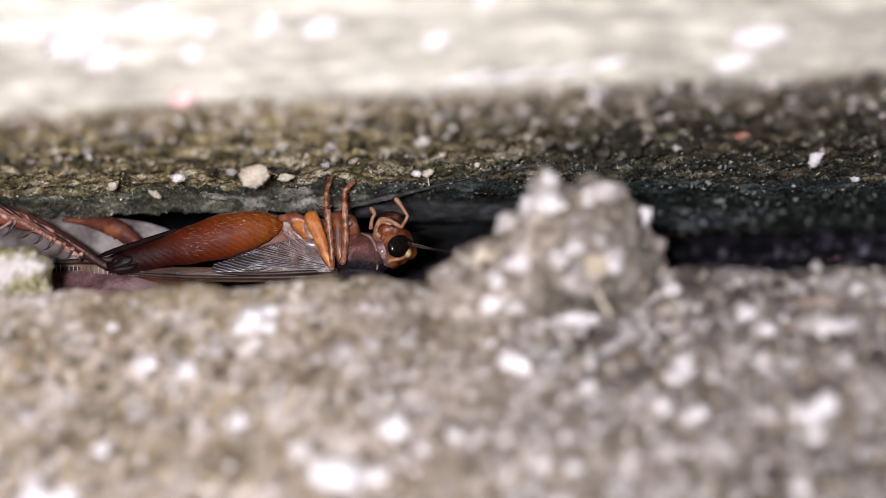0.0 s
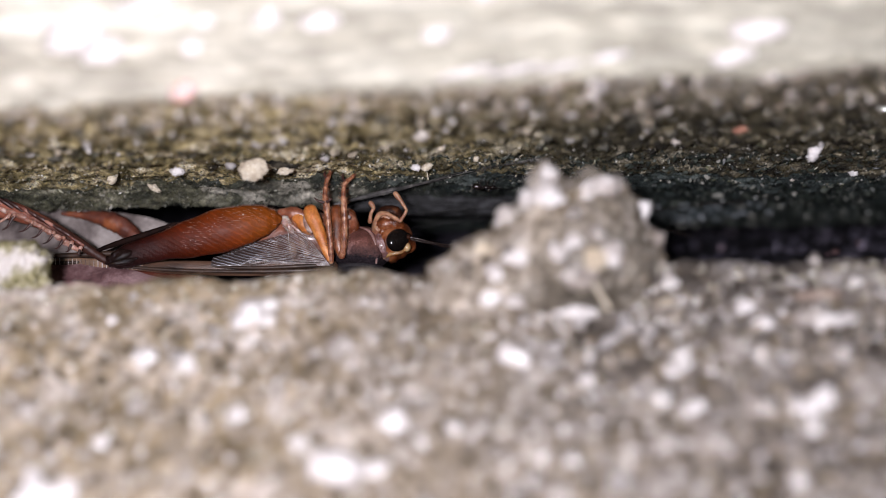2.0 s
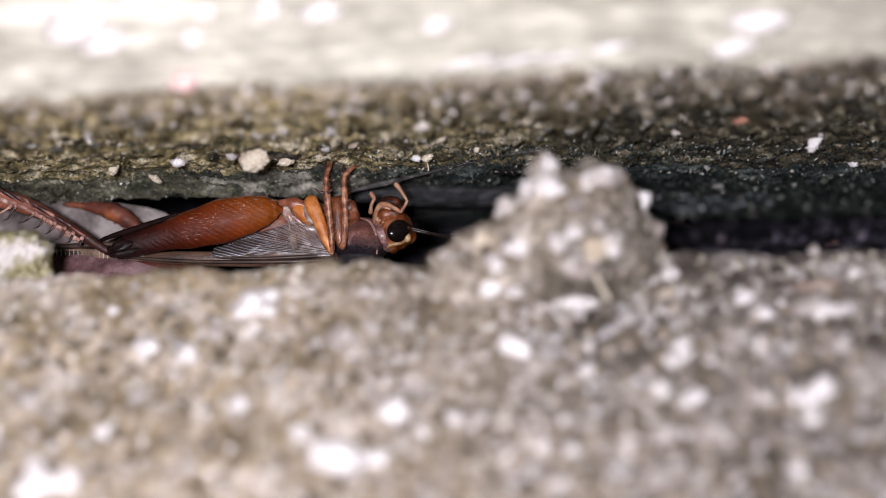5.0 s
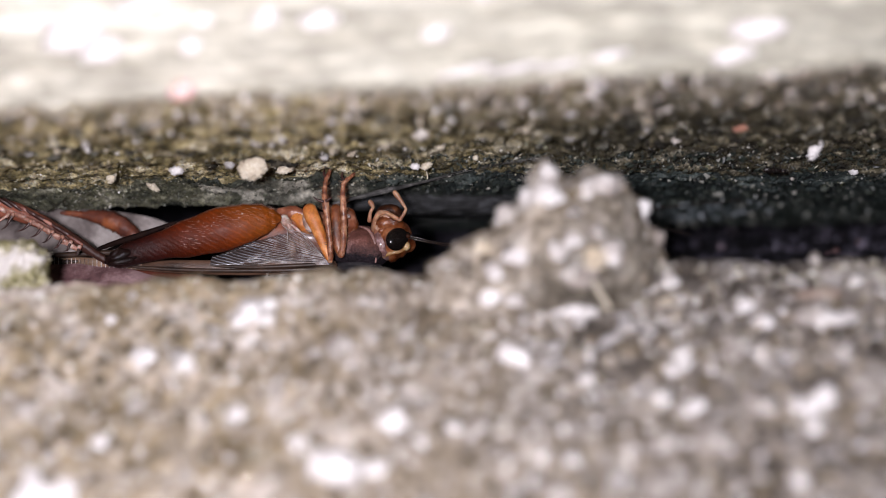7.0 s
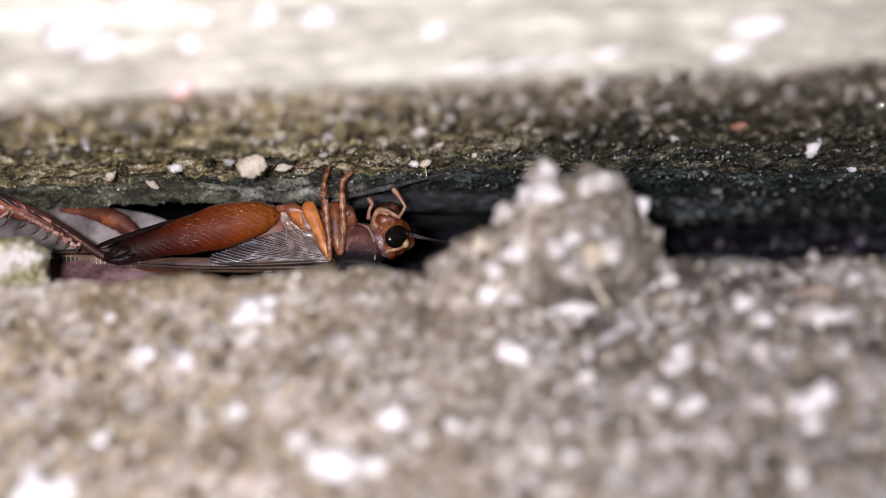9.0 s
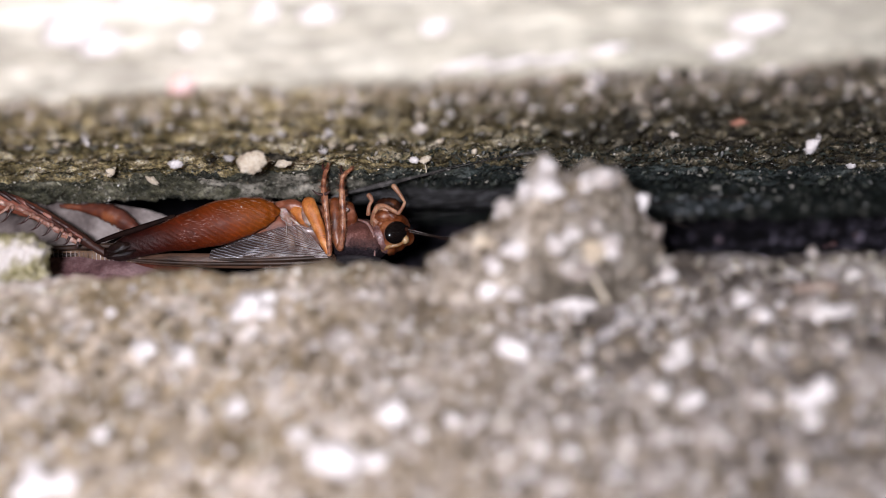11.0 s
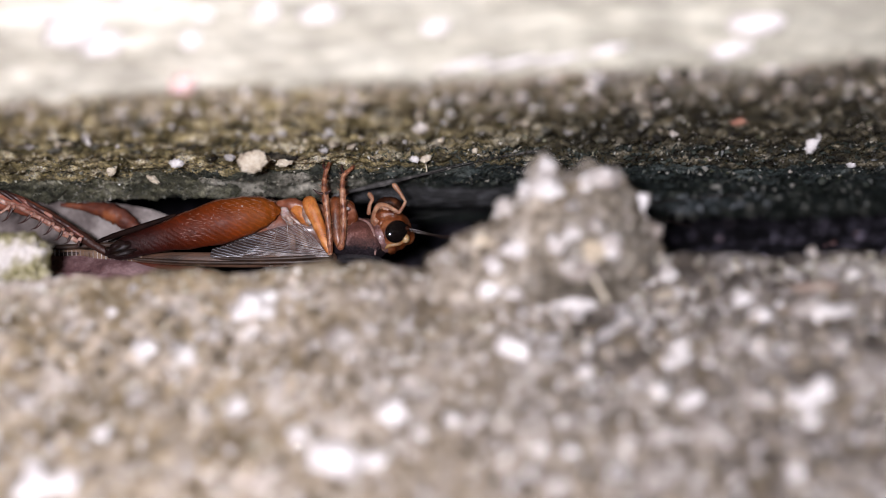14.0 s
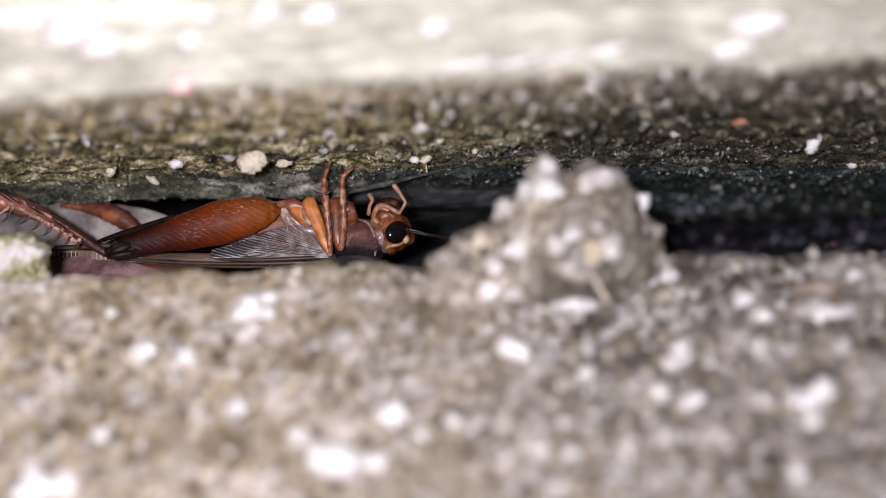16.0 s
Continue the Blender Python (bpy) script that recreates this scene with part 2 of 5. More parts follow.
def tibia_shell():
    """Shin that turns from pinkish tan at the foot to dark brown at the knee."""
    m, nt, b = material("graded_tibia", 0.36, 0.3)
    coord = nt.nodes.new("ShaderNodeTexCoord")
    sep = nt.nodes.new("ShaderNodeSeparateXYZ")
    nt.links.new(coord.outputs["Object"], sep.inputs[0])
    wob = nt.nodes.new("ShaderNodeMath")
    wob.operation = "MULTIPLY_ADD"
    nt.links.new(tex_noise(nt, 700, 4, 0.6), wob.inputs[0])
    wob.inputs[1].default_value = 0.004
    nt.links.new(sep.outputs[0], wob.inputs[2])
    along = nt.nodes.new("ShaderNodeMapRange")
    nt.links.new(wob.outputs[0], along.inputs[0])
    along.inputs[1].default_value, along.inputs[2].default_value = -0.0178, -0.0085
    base = ramp(nt, along.outputs[0], ((0.0, (0.40, 0.155, 0.105)), (0.30, (0.25, 0.078, 0.046)), (0.55, (0.085, 0.030, 0.020)), (0.8, (0.045, 0.018, 0.013))))
    fine = ramp(nt, tex_noise(nt, 3000, 4, 0.65), ((0.3, (0.32, 0.32, 0.32)), (0.7, (0.68, 0.68, 0.68))))
    nt.links.new(mixed(nt, 0.8, base, fine, "OVERLAY"), b.inputs["Base Color"])
    bumped(nt, b, tex_noise(nt, 5000, 4, 0.7), 0.7, 0.00006)
    return m


# The pale stop paints the seed's white highlight over its pink.
PINK = chitin("pink_seed", ((0.40, (0.46, 0.17, 0.14)), (0.62, (0.86, 0.68, 0.65))), 0.16, 900, 4000, 0.3, None, 0.00001, 1.0)
FEMUR = femur_shell()
KNEE = chitin("dark_knee", ((0.3, (0.003, 0.002, 0.002)), (0.7, (0.016, 0.006, 0.005))), 0.24, 1500, 7000, 0.0, None, 0.00014, 0.0, 0.45)
TIBIA_GRADED = tibia_shell()
DULL_DARK = chitin("dull_dark_edge", ((0.3, (0.004, 0.002, 0.002)), (0.7, (0.016, 0.007, 0.005))), 0.7, 1500, 7000, 0.0, None, 0.0001, 0.0, 0.08)
HIP = chitin("pale_hip_skin", ((0.35, (0.22, 0.11, 0.08)), (0.52, (0.42, 0.28, 0.23)), (0.66, (0.66, 0.54, 0.50))), 0.2, 1400, 6000, 0.3, None, 0.00012, 0.4)
NECK = chitin("pinkish_neck_skin", ((0.35, (0.10, 0.040, 0.035)), (0.52, (0.22, 0.115, 0.105)), (0.66, (0.40, 0.27, 0.27))), 0.3, 1600, 7000, 0.2, None, 0.0001, 0.3)
TIBIA = chitin("red_brown_tibia", ((0.35, (0.06, 0.016, 0.010)), (0.52, (0.18, 0.057, 0.037)), (0.66, (0.42, 0.20, 0.15))), 0.40, 1500, 9000, 0.15, None, 0.00006, 0.08)
TIBIA_PALE = chitin("pale_tibia_side", ((0.35, (0.22, 0.09, 0.06)), (0.52, (0.38, 0.20, 0.15)), (0.66, (0.60, 0.41, 0.34))), 0.45, 1500, 9000, 0.2, None, 0.00006, 0.08)
SPINE = chitin("dark_spine", ((0.3, (0.02, 0.008, 0.007)), (0.7, (0.07, 0.026, 0.02))), 0.4, 600, 9000, 0.05, None, 0.00005, 0.05)
SPINE_PALE = chitin("pale_spine", ((0.3, (0.35, 0.18, 0.13)), (0.7, (0.55, 0.36, 0.28))), 0.3)
ORANGE = chitin("orange_leg", ((0.35, (0.42, 0.13, 0.026)), (0.52, (0.58, 0.20, 0.046)), (0.66, (0.72, 0.32, 0.11))), 0.4, 1100, 7000, 0.2, None, 0.00008, 0.08)
TAN_BAND = chitin("tan_band", ((0.35, (0.16, 0.06, 0.02)), (0.52, (0.28, 0.145, 0.052)), (0.66, (0.44, 0.29, 0.13))), 0.4, 1800, 9000, 0.1, None, 0.00005, 0.1)
LEG_BROWN = chitin("hairy_brown_leg", ((0.35, (0.09, 0.026, 0.013)), (0.5, (0.24, 0.085, 0.040)), (0.65, (0.52, 0.28, 0.165))), 0.28, 2200, 9000, 0.15, None, 0.0001, 0.1)
BODY = chitin("soft_abdomen", ((0.35, (0.12, 0.03, 0.013)), (0.55, (0.26, 0.085, 0.042)), (0.68, (0.44, 0.21, 0.14))), 0.35, 900)
FAR_LEG = chitin("far_leg", ((0.36, (0.05, 0.015, 0.011)), (0.5, (0.145, 0.038, 0.018)), (0.64, (0.34, 0.105, 0.035))), 0.55, 320, 9000, 0.1, None, 0.00005, 0.0)
HEAD = chitin("amber_head", ((0.35, (0.06, 0.014, 0.004)), (0.52, (0.17, 0.046, 0.013)), (0.66, (0.34, 0.13, 0.055))), 0.34, 900, 7000, 0.15, None, 0.00008, 0.12)
PALP = chitin("tan_palp", ((0.35, (0.22, 0.09, 0.05)), (0.65, (0.50, 0.28, 0.165))), 0.45, 1500, 9000, 0.2, None, 0.00006, 0.08)
JAW = chitin("dark_jaw", ((0.35, (0.012, 0.005, 0.003)), (0.55, (0.035, 0.012, 0.006)), (0.7, (0.13, 0.045, 0.018))), 0.5, 900, 9000, 0.05, None, 0.00005, 0.05, 0.12)
RIM = chitin("pale_rim", ((0.34, (0.18, 0.085, 0.07)), (0.66, (0.46, 0.29, 0.26))), 0.3, 1500)
YELLOW = chitin("yellow_marking", ((0.35, (0.36, 0.20, 0.07)), (0.65, (0.60, 0.44, 0.24))), 0.3)


def pronotum_shell():
    """Purple-brown velvet that turns black with an uneven border along the back."""
    m, nt, b = material("purple_brown_pronotum", 0.6, 0.25)
    coord = nt.nodes.new("ShaderNodeTexCoord")
    sep = nt.nodes.new("ShaderNodeSeparateXYZ")
    nt.links.new(coord.outputs["Object"], sep.inputs[0])
    wob = nt.nodes.new("ShaderNodeMath")
    wob.operation = "MULTIPLY_ADD"
    nt.links.new(tex_noise(nt, 1300, 4, 0.65), wob.inputs[0])
    wob.inputs[1].default_value = 0.0016
    nt.links.new(sep.outputs[2], wob.inputs[2])
    side = nt.nodes.new("ShaderNodeMapRange")
    nt.links.new(wob.outputs[0], side.inputs[0])
    side.inputs[1].default_value, side.inputs[2].default_value = 0.0018, 0.0030
    black = ramp(nt, tex_noise(nt, 5200, 3, 0.6), ((0.4, (0.008, 0.006, 0.008)), (0.64, (0.034, 0.024, 0.03))))
    purple = ramp(nt, tex_noise(nt, 900, 4, 0.65), ((0.33, (0.07, 0.026, 0.018)), (0.52, (0.165, 0.066, 0.052)), (0.64, (0.36, 0.19, 0.165))))
    fine = ramp(nt, tex_noise(nt, 9000, 3, 0.6), ((0.3, (0.34, 0.34, 0.34)), (0.7, (0.66, 0.66, 0.66))))
    nt.links.new(mixed(nt, 0.7, mixed(nt, side.outputs[0], black, purple), fine, "OVERLAY"), b.inputs["Base Color"])
    bumped(nt, b, tex_noise(nt, 5200, 4, 0.7), 0.8, 0.0001)
    return m


PRONOTUM = pronotum_shell()
DARK_PLATE = chitin("black_pronotum_edge", ((0.35, (0.006, 0.006, 0.008)), (0.65, (0.02, 0.015, 0.018)), (0.75, (0.07, 0.055, 0.065))), 0.6, 5000, 9000, 0.0, None, 0.00015, 0.0)
EYE_BLACK = chitin("black_eye", ((0.3, (0.004, 0.003, 0.003)), (0.7, (0.01, 0.007, 0.006))), 0.06, 900, 20000, 0.0, None, 0.000002, 0.6)
WING_RIB = chitin("brown_wing_rib", ((0.3, (0.014, 0.007, 0.004)), (0.7, (0.055, 0.028, 0.016))), 0.5, 900, 9000, 0.05, None, 0.00005, 0.05)
WING_TAN = chitin("tan_wing_edge", ((0.3, (0.11, 0.06, 0.035)), (0.7, (0.29, 0.19, 0.125))), 0.35)
VEIN = chitin("pale_vein", ((0.34, (0.18, 0.13, 0.11)), (0.52, (0.42, 0.36, 0.34)), (0.66, (0.70, 0.66, 0.66))), 0.16, 900)
ANTENNA = chitin("dark_antenna", ((0.3, (0.012, 0.008, 0.007)), (0.7, (0.04, 0.025, 0.02))), 0.3)
ANT_BLACK = chitin("ant_black", ((0.3, (0.004, 0.003, 0.003)), (0.7, (0.015, 0.01, 0.009))), 0.25)
FIBRE = chitin("grey_fibre", ((0.36, (0.02, 0.018, 0.017)), (0.5, (0.07, 0.066, 0.062)), (0.64, (0.22, 0.21, 0.20))), 0.6, 900, 7000, 0.0, None, 0.0001, 0.0)
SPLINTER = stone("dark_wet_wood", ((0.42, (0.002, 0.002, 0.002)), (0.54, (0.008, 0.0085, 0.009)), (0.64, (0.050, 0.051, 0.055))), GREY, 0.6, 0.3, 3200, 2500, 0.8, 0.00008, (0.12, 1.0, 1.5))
FIBRE_DARK = chitin("dark_fibre", ((0.3, (0.006, 0.006, 0.006)), (0.7, (0.028, 0.028, 0.028))), 0.5, 600, 9000, 0.0, None, 0.00005, 0.0)


def membrane():
    """Clear wing skin between the veins."""
    m, nt, b = material("wing_membrane", 0.24, 1.0)
    b.inputs["Base Color"].default_value = (0.30, 0.17, 0.11, 1)
    b.inputs["Coat Weight"].default_value = 0.5
    b.inputs["Coat Roughness"].default_value = 0.26
    b.inputs["Coat Tint"].default_value = (0.72, 0.84, 1.0, 1)
    wave = nt.nodes.new("ShaderNodeTexWave")
    mp = nt.nodes.new("ShaderNodeMapping")
    mp.inputs["Rotation"].default_value = (0, radians(75), 0)
    coord = nt.nodes.new("ShaderNodeTexCoord")
    nt.links.new(coord.outputs["Object"], mp.inputs[0])
    nt.links.new(mp.outputs[0], wave.inputs["Vector"])
    wave.inputs["Scale"].default_value = 1500
    wave.inputs["Distortion"].default_value = 1.6
    wave.inputs["Detail"].default_value = 3
    bumped(nt, b, wave.outputs["Fac"], 0.7, 0.00008)
    # the torch's sheen painted as pale stripes on brown, clearer towards the shoulder
    sheen_mix = nt.nodes.new("ShaderNodeMath")
    sheen_mix.operation = "MULTIPLY"
    nt.links.new(wave.outputs["Fac"], sheen_mix.inputs[0])
    nt.links.new(tex_noise(nt, 1100, 3, 0.6, (0.5, 1, 1.4)), sheen_mix.inputs[1])
    nt.links.new(ramp(nt, sheen_mix.outputs[0], ((0.12, (0.06, 0.042, 0.035)), (0.34, (0.15, 0.12, 0.11)), (0.60, (0.38, 0.37, 0.395)))), b.inputs["Base Color"])
    sep = nt.nodes.new("ShaderNodeSeparateXYZ")
    nt.links.new(coord.outputs["Object"], sep.inputs[0])
    clear = nt.nodes.new("ShaderNodeMapRange")
    nt.links.new(sep.outputs[0], clear.inputs[0])
    for k, v in enumerate((-0.001, 0.0045, 0.85, 0.3)):
        clear.inputs[k + 1].default_value = v
    nt.links.new(clear.outputs[0], b.inputs["Alpha"])
    return m


MEMBRANE = membrane()


def leaf_mat(name, stops):
    m, nt, b = material(name, 0.7, 0.35)
    base = ramp(nt, tex_noise(nt, 420, 5, 0.65), stops)
    fine = ramp(nt, tex_noise(nt, 3800, 4, 0.7), ((0.3, (0.36, 0.36, 0.36)), (0.7, (0.62, 0.62, 0.62))))
    nt.links.new(mixed(nt, 0.7, base, fine, "OVERLAY"), b.inputs["Base Color"])
    bumped(nt, b, tex_noise(nt, 1800, 4, 0.7), 0.6, 0.0001)
    return m


LEAF_GREY = leaf_mat("grey_dead_leaf", ((0.36, (0.10, 0.08, 0.075)), (0.50, (0.21, 0.178, 0.165)), (0.64, (0.37, 0.33, 0.31))))
LEAF_PURPLE = leaf_mat("purple_dead_leaf", ((0.36, (0.075, 0.032, 0.034)), (0.5, (0.185, 0.100, 0.102)), (0.64, (0.33, 0.215, 0.215))))
LEAF_RED = leaf_mat("red_dead_leaf", ((0.3, (0.06, 0.012, 0.006)), (0.7, (0.16, 0.04, 0.02))))


# ---- tools ----
RNG = np.random.default_rng(7)
TABLE = RNG.random((256, 256))


def value_noise(x, y):
    """Smooth noise, 0 to 1, on a unit lattice."""
    xi, yi = np.floor(x).astype(int), np.floor(y).astype(int)
    fx, fy = x - xi, y - yi
    fx, fy = fx * fx * (3 - 2 * fx), fy * fy * (3 - 2 * fy)
    a, b = TABLE[xi % 256, yi % 256], TABLE[(xi + 1) % 256, yi % 256]
    c, d = TABLE[xi % 256, (yi + 1) % 256], TABLE[(xi + 1) % 256, (yi + 1) % 256]
    return (a * (1 - fx) + b * fx) * (1 - fy) + (c * (1 - fx) + d * fx) * fy


def rough_noise(x, y, size, octaves, seed):
    """Fractal noise, about -1 to 1, whose largest lumps are size metres."""
    total, amp, norm = 0.0, 1.0, 0.0
    for k in range(octaves):
        s = 2 ** k / size
        total = total + amp * (value_noise(x * s + 17.3 * seed + 5.1 * k, y * s + 9.7 * seed + 3.3 * k) * 2 - 1)
        norm += amp
        amp *= 0.55
    return total / norm


def lumps(x, y, size, octaves, seed):
    """Rounded lumps with sharp creases between them, about -0.5 to 1."""
    total, amp, norm = 0.0, 1.0, 0.0
    for k in range(octaves):
        s = 2.1 ** k / size
        total = total + amp * np.abs(value_noise(x * s + 11.9 * seed + 7.7 * k, y * s + 4.3 * seed + 2.9 * k) * 2 - 1)
        norm += amp
        amp *= 0.6
    return total / norm * 2.2 - 0.6


def mesh_of(name, verts, faces, mats, smooth=True, index=None):
    me = bpy.data.meshes.new(name)
    verts, faces = np.asarray(verts, dtype=np.float32), np.asarray(faces, dtype=np.int32)
    n = faces.shape[1]
    me.vertices.add(len(verts))
    me.vertices.foreach_set("co", verts.ravel())
    me.loops.add(faces.size)
    me.loops.foreach_set("vertex_index", faces.ravel())
    me.polygons.add(len(faces))
    me.polygons.foreach_set("loop_start", np.arange(len(faces), dtype=np.int32) * n)
    for m in mats:
        me.materials.append(m)
    if index is not None:
        me.polygons.foreach_set("material_index", np.asarray(index, dtype=np.int32))
    me.polygons.foreach_set("use_smooth", np.full(len(faces), smooth))
    me.update(calc_edges=True)
    me.validate()
    return me


def sheet_faces(rows, cols):
    a = (np.arange(rows - 1)[:, None] * cols + np.arange(cols - 1)[None, :]).ravel()
    return np.stack([a, a + 1, a + cols + 1, a + cols], axis=1)


def part(name, bm, mat, parent, label=""):
    """One mesh object from a bmesh under a thing or a part."""
    me = bpy.data.meshes.new(name)
    bm.to_mesh(me)
    bm.free()
    me.materials.append(mat)
    for p in me.polygons:
        p.use_smooth = True
    ob = new(name, me)
    if parent:
        ob.parent = parent
    return tagged(ob, label)


def blob(bm, centre, radii, rough=0.0, freq=1.0, sub=3, seed=0, turn=0.0):
    """An uneven rounded lump; rough is a share of its radius, freq lumps across it, turn degrees about y."""
    made = bmesh.ops.create_icosphere(bm, subdivisions=sub, radius=1.0)["verts"]
    m = Matrix.Rotation(radians(turn), 3, "Y")
    for v in made:
        p = v.co.copy()
        k = 1.0
        if rough:
            k += rough * noise.fractal(p * freq + Vector((seed * 3.7, seed * 1.3, seed * 7.1)), 0.8, 2.0, 3)
        v.co = m @ Vector((p.x * radii[0] * k, p.y * radii[1] * k, p.z * radii[2] * k)) + Vector(centre)
    return bm


def smooth_path(points, values, sub):
    """Catmull-Rom points and radii between the given ones."""
    pts, out, rad = [np.array(p, float) for p in points], [], []
    vals = [np.array(v, float) for v in values]
    n = len(pts)
    for i in range(n - 1):
        p0, p1, p2, p3 = pts[max(i - 1, 0)], pts[i], pts[i + 1], pts[min(i + 2, n - 1)]
        for k in range(sub):
            t = k / sub
            out.append(0.5 * (2 * p1 + (p2 - p0) * t + (2 * p0 - 5 * p1 + 4 * p2 - p3) * t * t + (3 * p1 - p0 - 3 * p2 + p3) * t ** 3))
            s = t * t * (3 - 2 * t)
            rad.append(vals[i] * (1 - s) + vals[i + 1] * s)
    out.append(pts[-1])
    rad.append(vals[-1])
    return out, rad


def limb(bm, points, radii, deep=1.0, seg=12, sub=5, rough=0.0):
    """A limb swept along points; radii in the plane of the body, times deep across it; rounded ends."""
    pts, rad = smooth_path(points, radii, sub)
    first, last = pts[0], pts[-1]
    d0 = (pts[0] - pts[1]) / max(np.linalg.norm(pts[0] - pts[1]), 1e-9)
    d1 = (pts[-1] - pts[-2]) / max(np.linalg.norm(pts[-1] - pts[-2]), 1e-9)
    r0, r1 = float(rad[0]), float(rad[-1])
    pts = [first + d0 * r0 * 0.7] + [first + d0 * r0 * 0.45] + pts + [last + d1 * r1 * 0.45] + [last + d1 * r1 * 0.7]
    rad = [r0 * 0.25, r0 * 0.7] + [float(r) for r in rad] + [r1 * 0.7, r1 * 0.25]
    rings = []
    for i, (p, r) in enumerate(zip(pts, rad)):
        t = Vector(pts[min(i + 1, len(pts) - 1)] - pts[max(i - 1, 0)]).normalized()
        side = Vector((0, 1, 0))
        side = (side - t * side.dot(t)).normalized()
        n = t.cross(side)
        ring = []
        for k in range(seg):
            a = 2 * math.pi * k / seg
            off = n * (math.cos(a) * r) + side * (math.sin(a) * r * deep)
            q = Vector(p) + off
            if rough:
                q += off * rough * noise.noise(q * 3500)
            ring.append(bm.verts.new(q))
        rings.append(ring)
    for a, b in zip(rings, rings[1:]):
        for k in range(seg):
            bm.faces.new((a[k], a[(k + 1) % seg], b[(k + 1) % seg], b[k]))
    bm.faces.new(rings[0][::-1])
    bm.faces.new(rings[-1])
    return bm


def scatter(name, spots, sizes, mat, parent, seed, label, long=1.5, flat=(0.4, 0.9)):
    """Many small angular chips in one mesh, each tilted its own way; spots are their places."""
    rng = np.random.default_rng(seed)
    bm = bmesh.new()
    bmesh.ops.create_icosphere(bm, subdivisions=1, radius=1.0)
    base = np.array([v.co[:] for v in bm.verts])
    tri = np.array([[v.index for v in f.verts] for f in bm.faces])
    bm.free()
    n, k = len(spots), len(base)
    scale = np.stack([sizes * rng.uniform(0.8, long, n), sizes * rng.uniform(0.6, 1.2, n), sizes * rng.uniform(flat[0], flat[1], n)], axis=1)
    co = base[None] * rng.uniform(0.65, 1.3, (n, k, 1)) * scale[:, None, :]
    q = rng.normal(size=(n, 4)) * (1, 0.5, 0.5, 1)
    q /= np.linalg.norm(q, axis=1)[:, None]
    w, x, y, z = q.T
    turn = np.stack([1 - 2 * (y * y + z * z), 2 * (x * y - z * w), 2 * (x * z + y * w), 2 * (x * y + z * w), 1 - 2 * (x * x + z * z), 2 * (y * z - x * w),
                     2 * (x * z - y * w), 2 * (y * z + x * w), 1 - 2 * (x * x + y * y)], axis=1).reshape(n, 3, 3)
    co = np.einsum("nij,nkj->nki", turn, co) + np.asarray(spots)[:, None, :]
    faces = (tri[None] + (np.arange(n) * k)[:, None, None]).reshape(-1, 3)
    ob = new(name, mesh_of(name, co.reshape(-1, 3), faces, [mat], False))
    ob.parent = parent
    return tagged(ob, label, kind="stuff")


def strew(spots, sizes, mats, parent, seed, squash=0.8):
    """Separate grains, parts of what they are stuck to, on a few shared meshes."""
    rng = random.Random(seed)
    kinds = []
    for k in range(8):
        bm = bmesh.new()
        blob(bm, (0, 0, 0), (1.0, rng.uniform(0.7, 1.1), squash), 0.6, 1.3, 2, seed + k)
        me = bpy.data.meshes.new("grain")
        bm.to_mesh(me)
        bm.free()
        me.materials.append(mats[k % len(mats)])
        me.polygons.foreach_set("use_smooth", [True] * len(me.polygons))
        kinds.append(me)
    for p, r in zip(spots, sizes):
        g = new("grain", rng.choice(kinds))
        g.parent = parent
        g.matrix_basis = Matrix.LocRotScale(Vector(p), Euler((rng.uniform(-0.4, 0.4), rng.uniform(-0.4, 0.4), rng.uniform(0, 6.28))), Vector((r, r, r)))


# ---- the two slabs and the joint between them ----
def ledge_z(x, y):
    """Top of the lower slab: it rises to its broken edge, then falls into the joint."""
    x, y = np.asarray(x, float), np.asarray(y, float)
    edge = 0.0757 - 0.085 * np.clip(x, 0, 0.03) + 0.0005 * rough_noise(x, x * 0, 0.006, 3, 3)
    x_in = np.clip(x, -0.06, 0.06)
    top = 0.0291 + 0.043 * x_in + 0.0002 * rough_noise(x, x * 0 + 0.4, 0.004, 3, 8) + 0.00042 * np.exp(-((x + 0.0115) / 0.0065) ** 2)
    front = top - 0.8 * np.maximum(edge - y, 0) + 0.7 * np.maximum(0.048 - y, 0)
    back = top - 0.1 * np.maximum(y - edge, 0) - 4.0 * np.maximum(y - edge - 0.0085, 0)
    return np.where(y < edge, front, np.maximum(back, 0.012))


def ledge_rough(x, y):
    fade = np.clip((y - 0.02) / 0.02, 0, 1)
    return fade * (0.00050 * rough_noise(x, y, 0.0055, 3, 1) + 0.00038 * lumps(x, y, 0.0026, 3, 2)
                   + 0.00012 * rough_noise(x, y, 0.0005, 2, 5))


def roof_z(x, y):
    """Underside of the upper slab; over the cricket it sags in a lip before it rises again."""
    x = np.clip(x, -0.06, 0.06)
    plain = np.interp(y, (0.067, 0.080, 0.0865, 0.0945, 0.100, 0.1225, 0.1265, 0.175), (0.0395, 0.0382, 0.0375, 0.0360, 0.0355, 0.0331, 0.0400, 0.0410))
    lipped = np.interp(y, (0.067, 0.080, 0.0865, 0.0920, 0.0945, 0.0966, 0.0976, 0.1010, 0.1225, 0.175), (0.0395, 0.0382, 0.0375, 0.0366, 0.0356, 0.0346, 0.0346, 0.0385, 0.0420, 0.0420))
    share = np.clip((-x - 0.0045) / 0.005, 0, 1)
    return plain * (1 - share) + lipped * share + np.interp(y, (0.067, 0.094), (0.051, 0.012)) * x


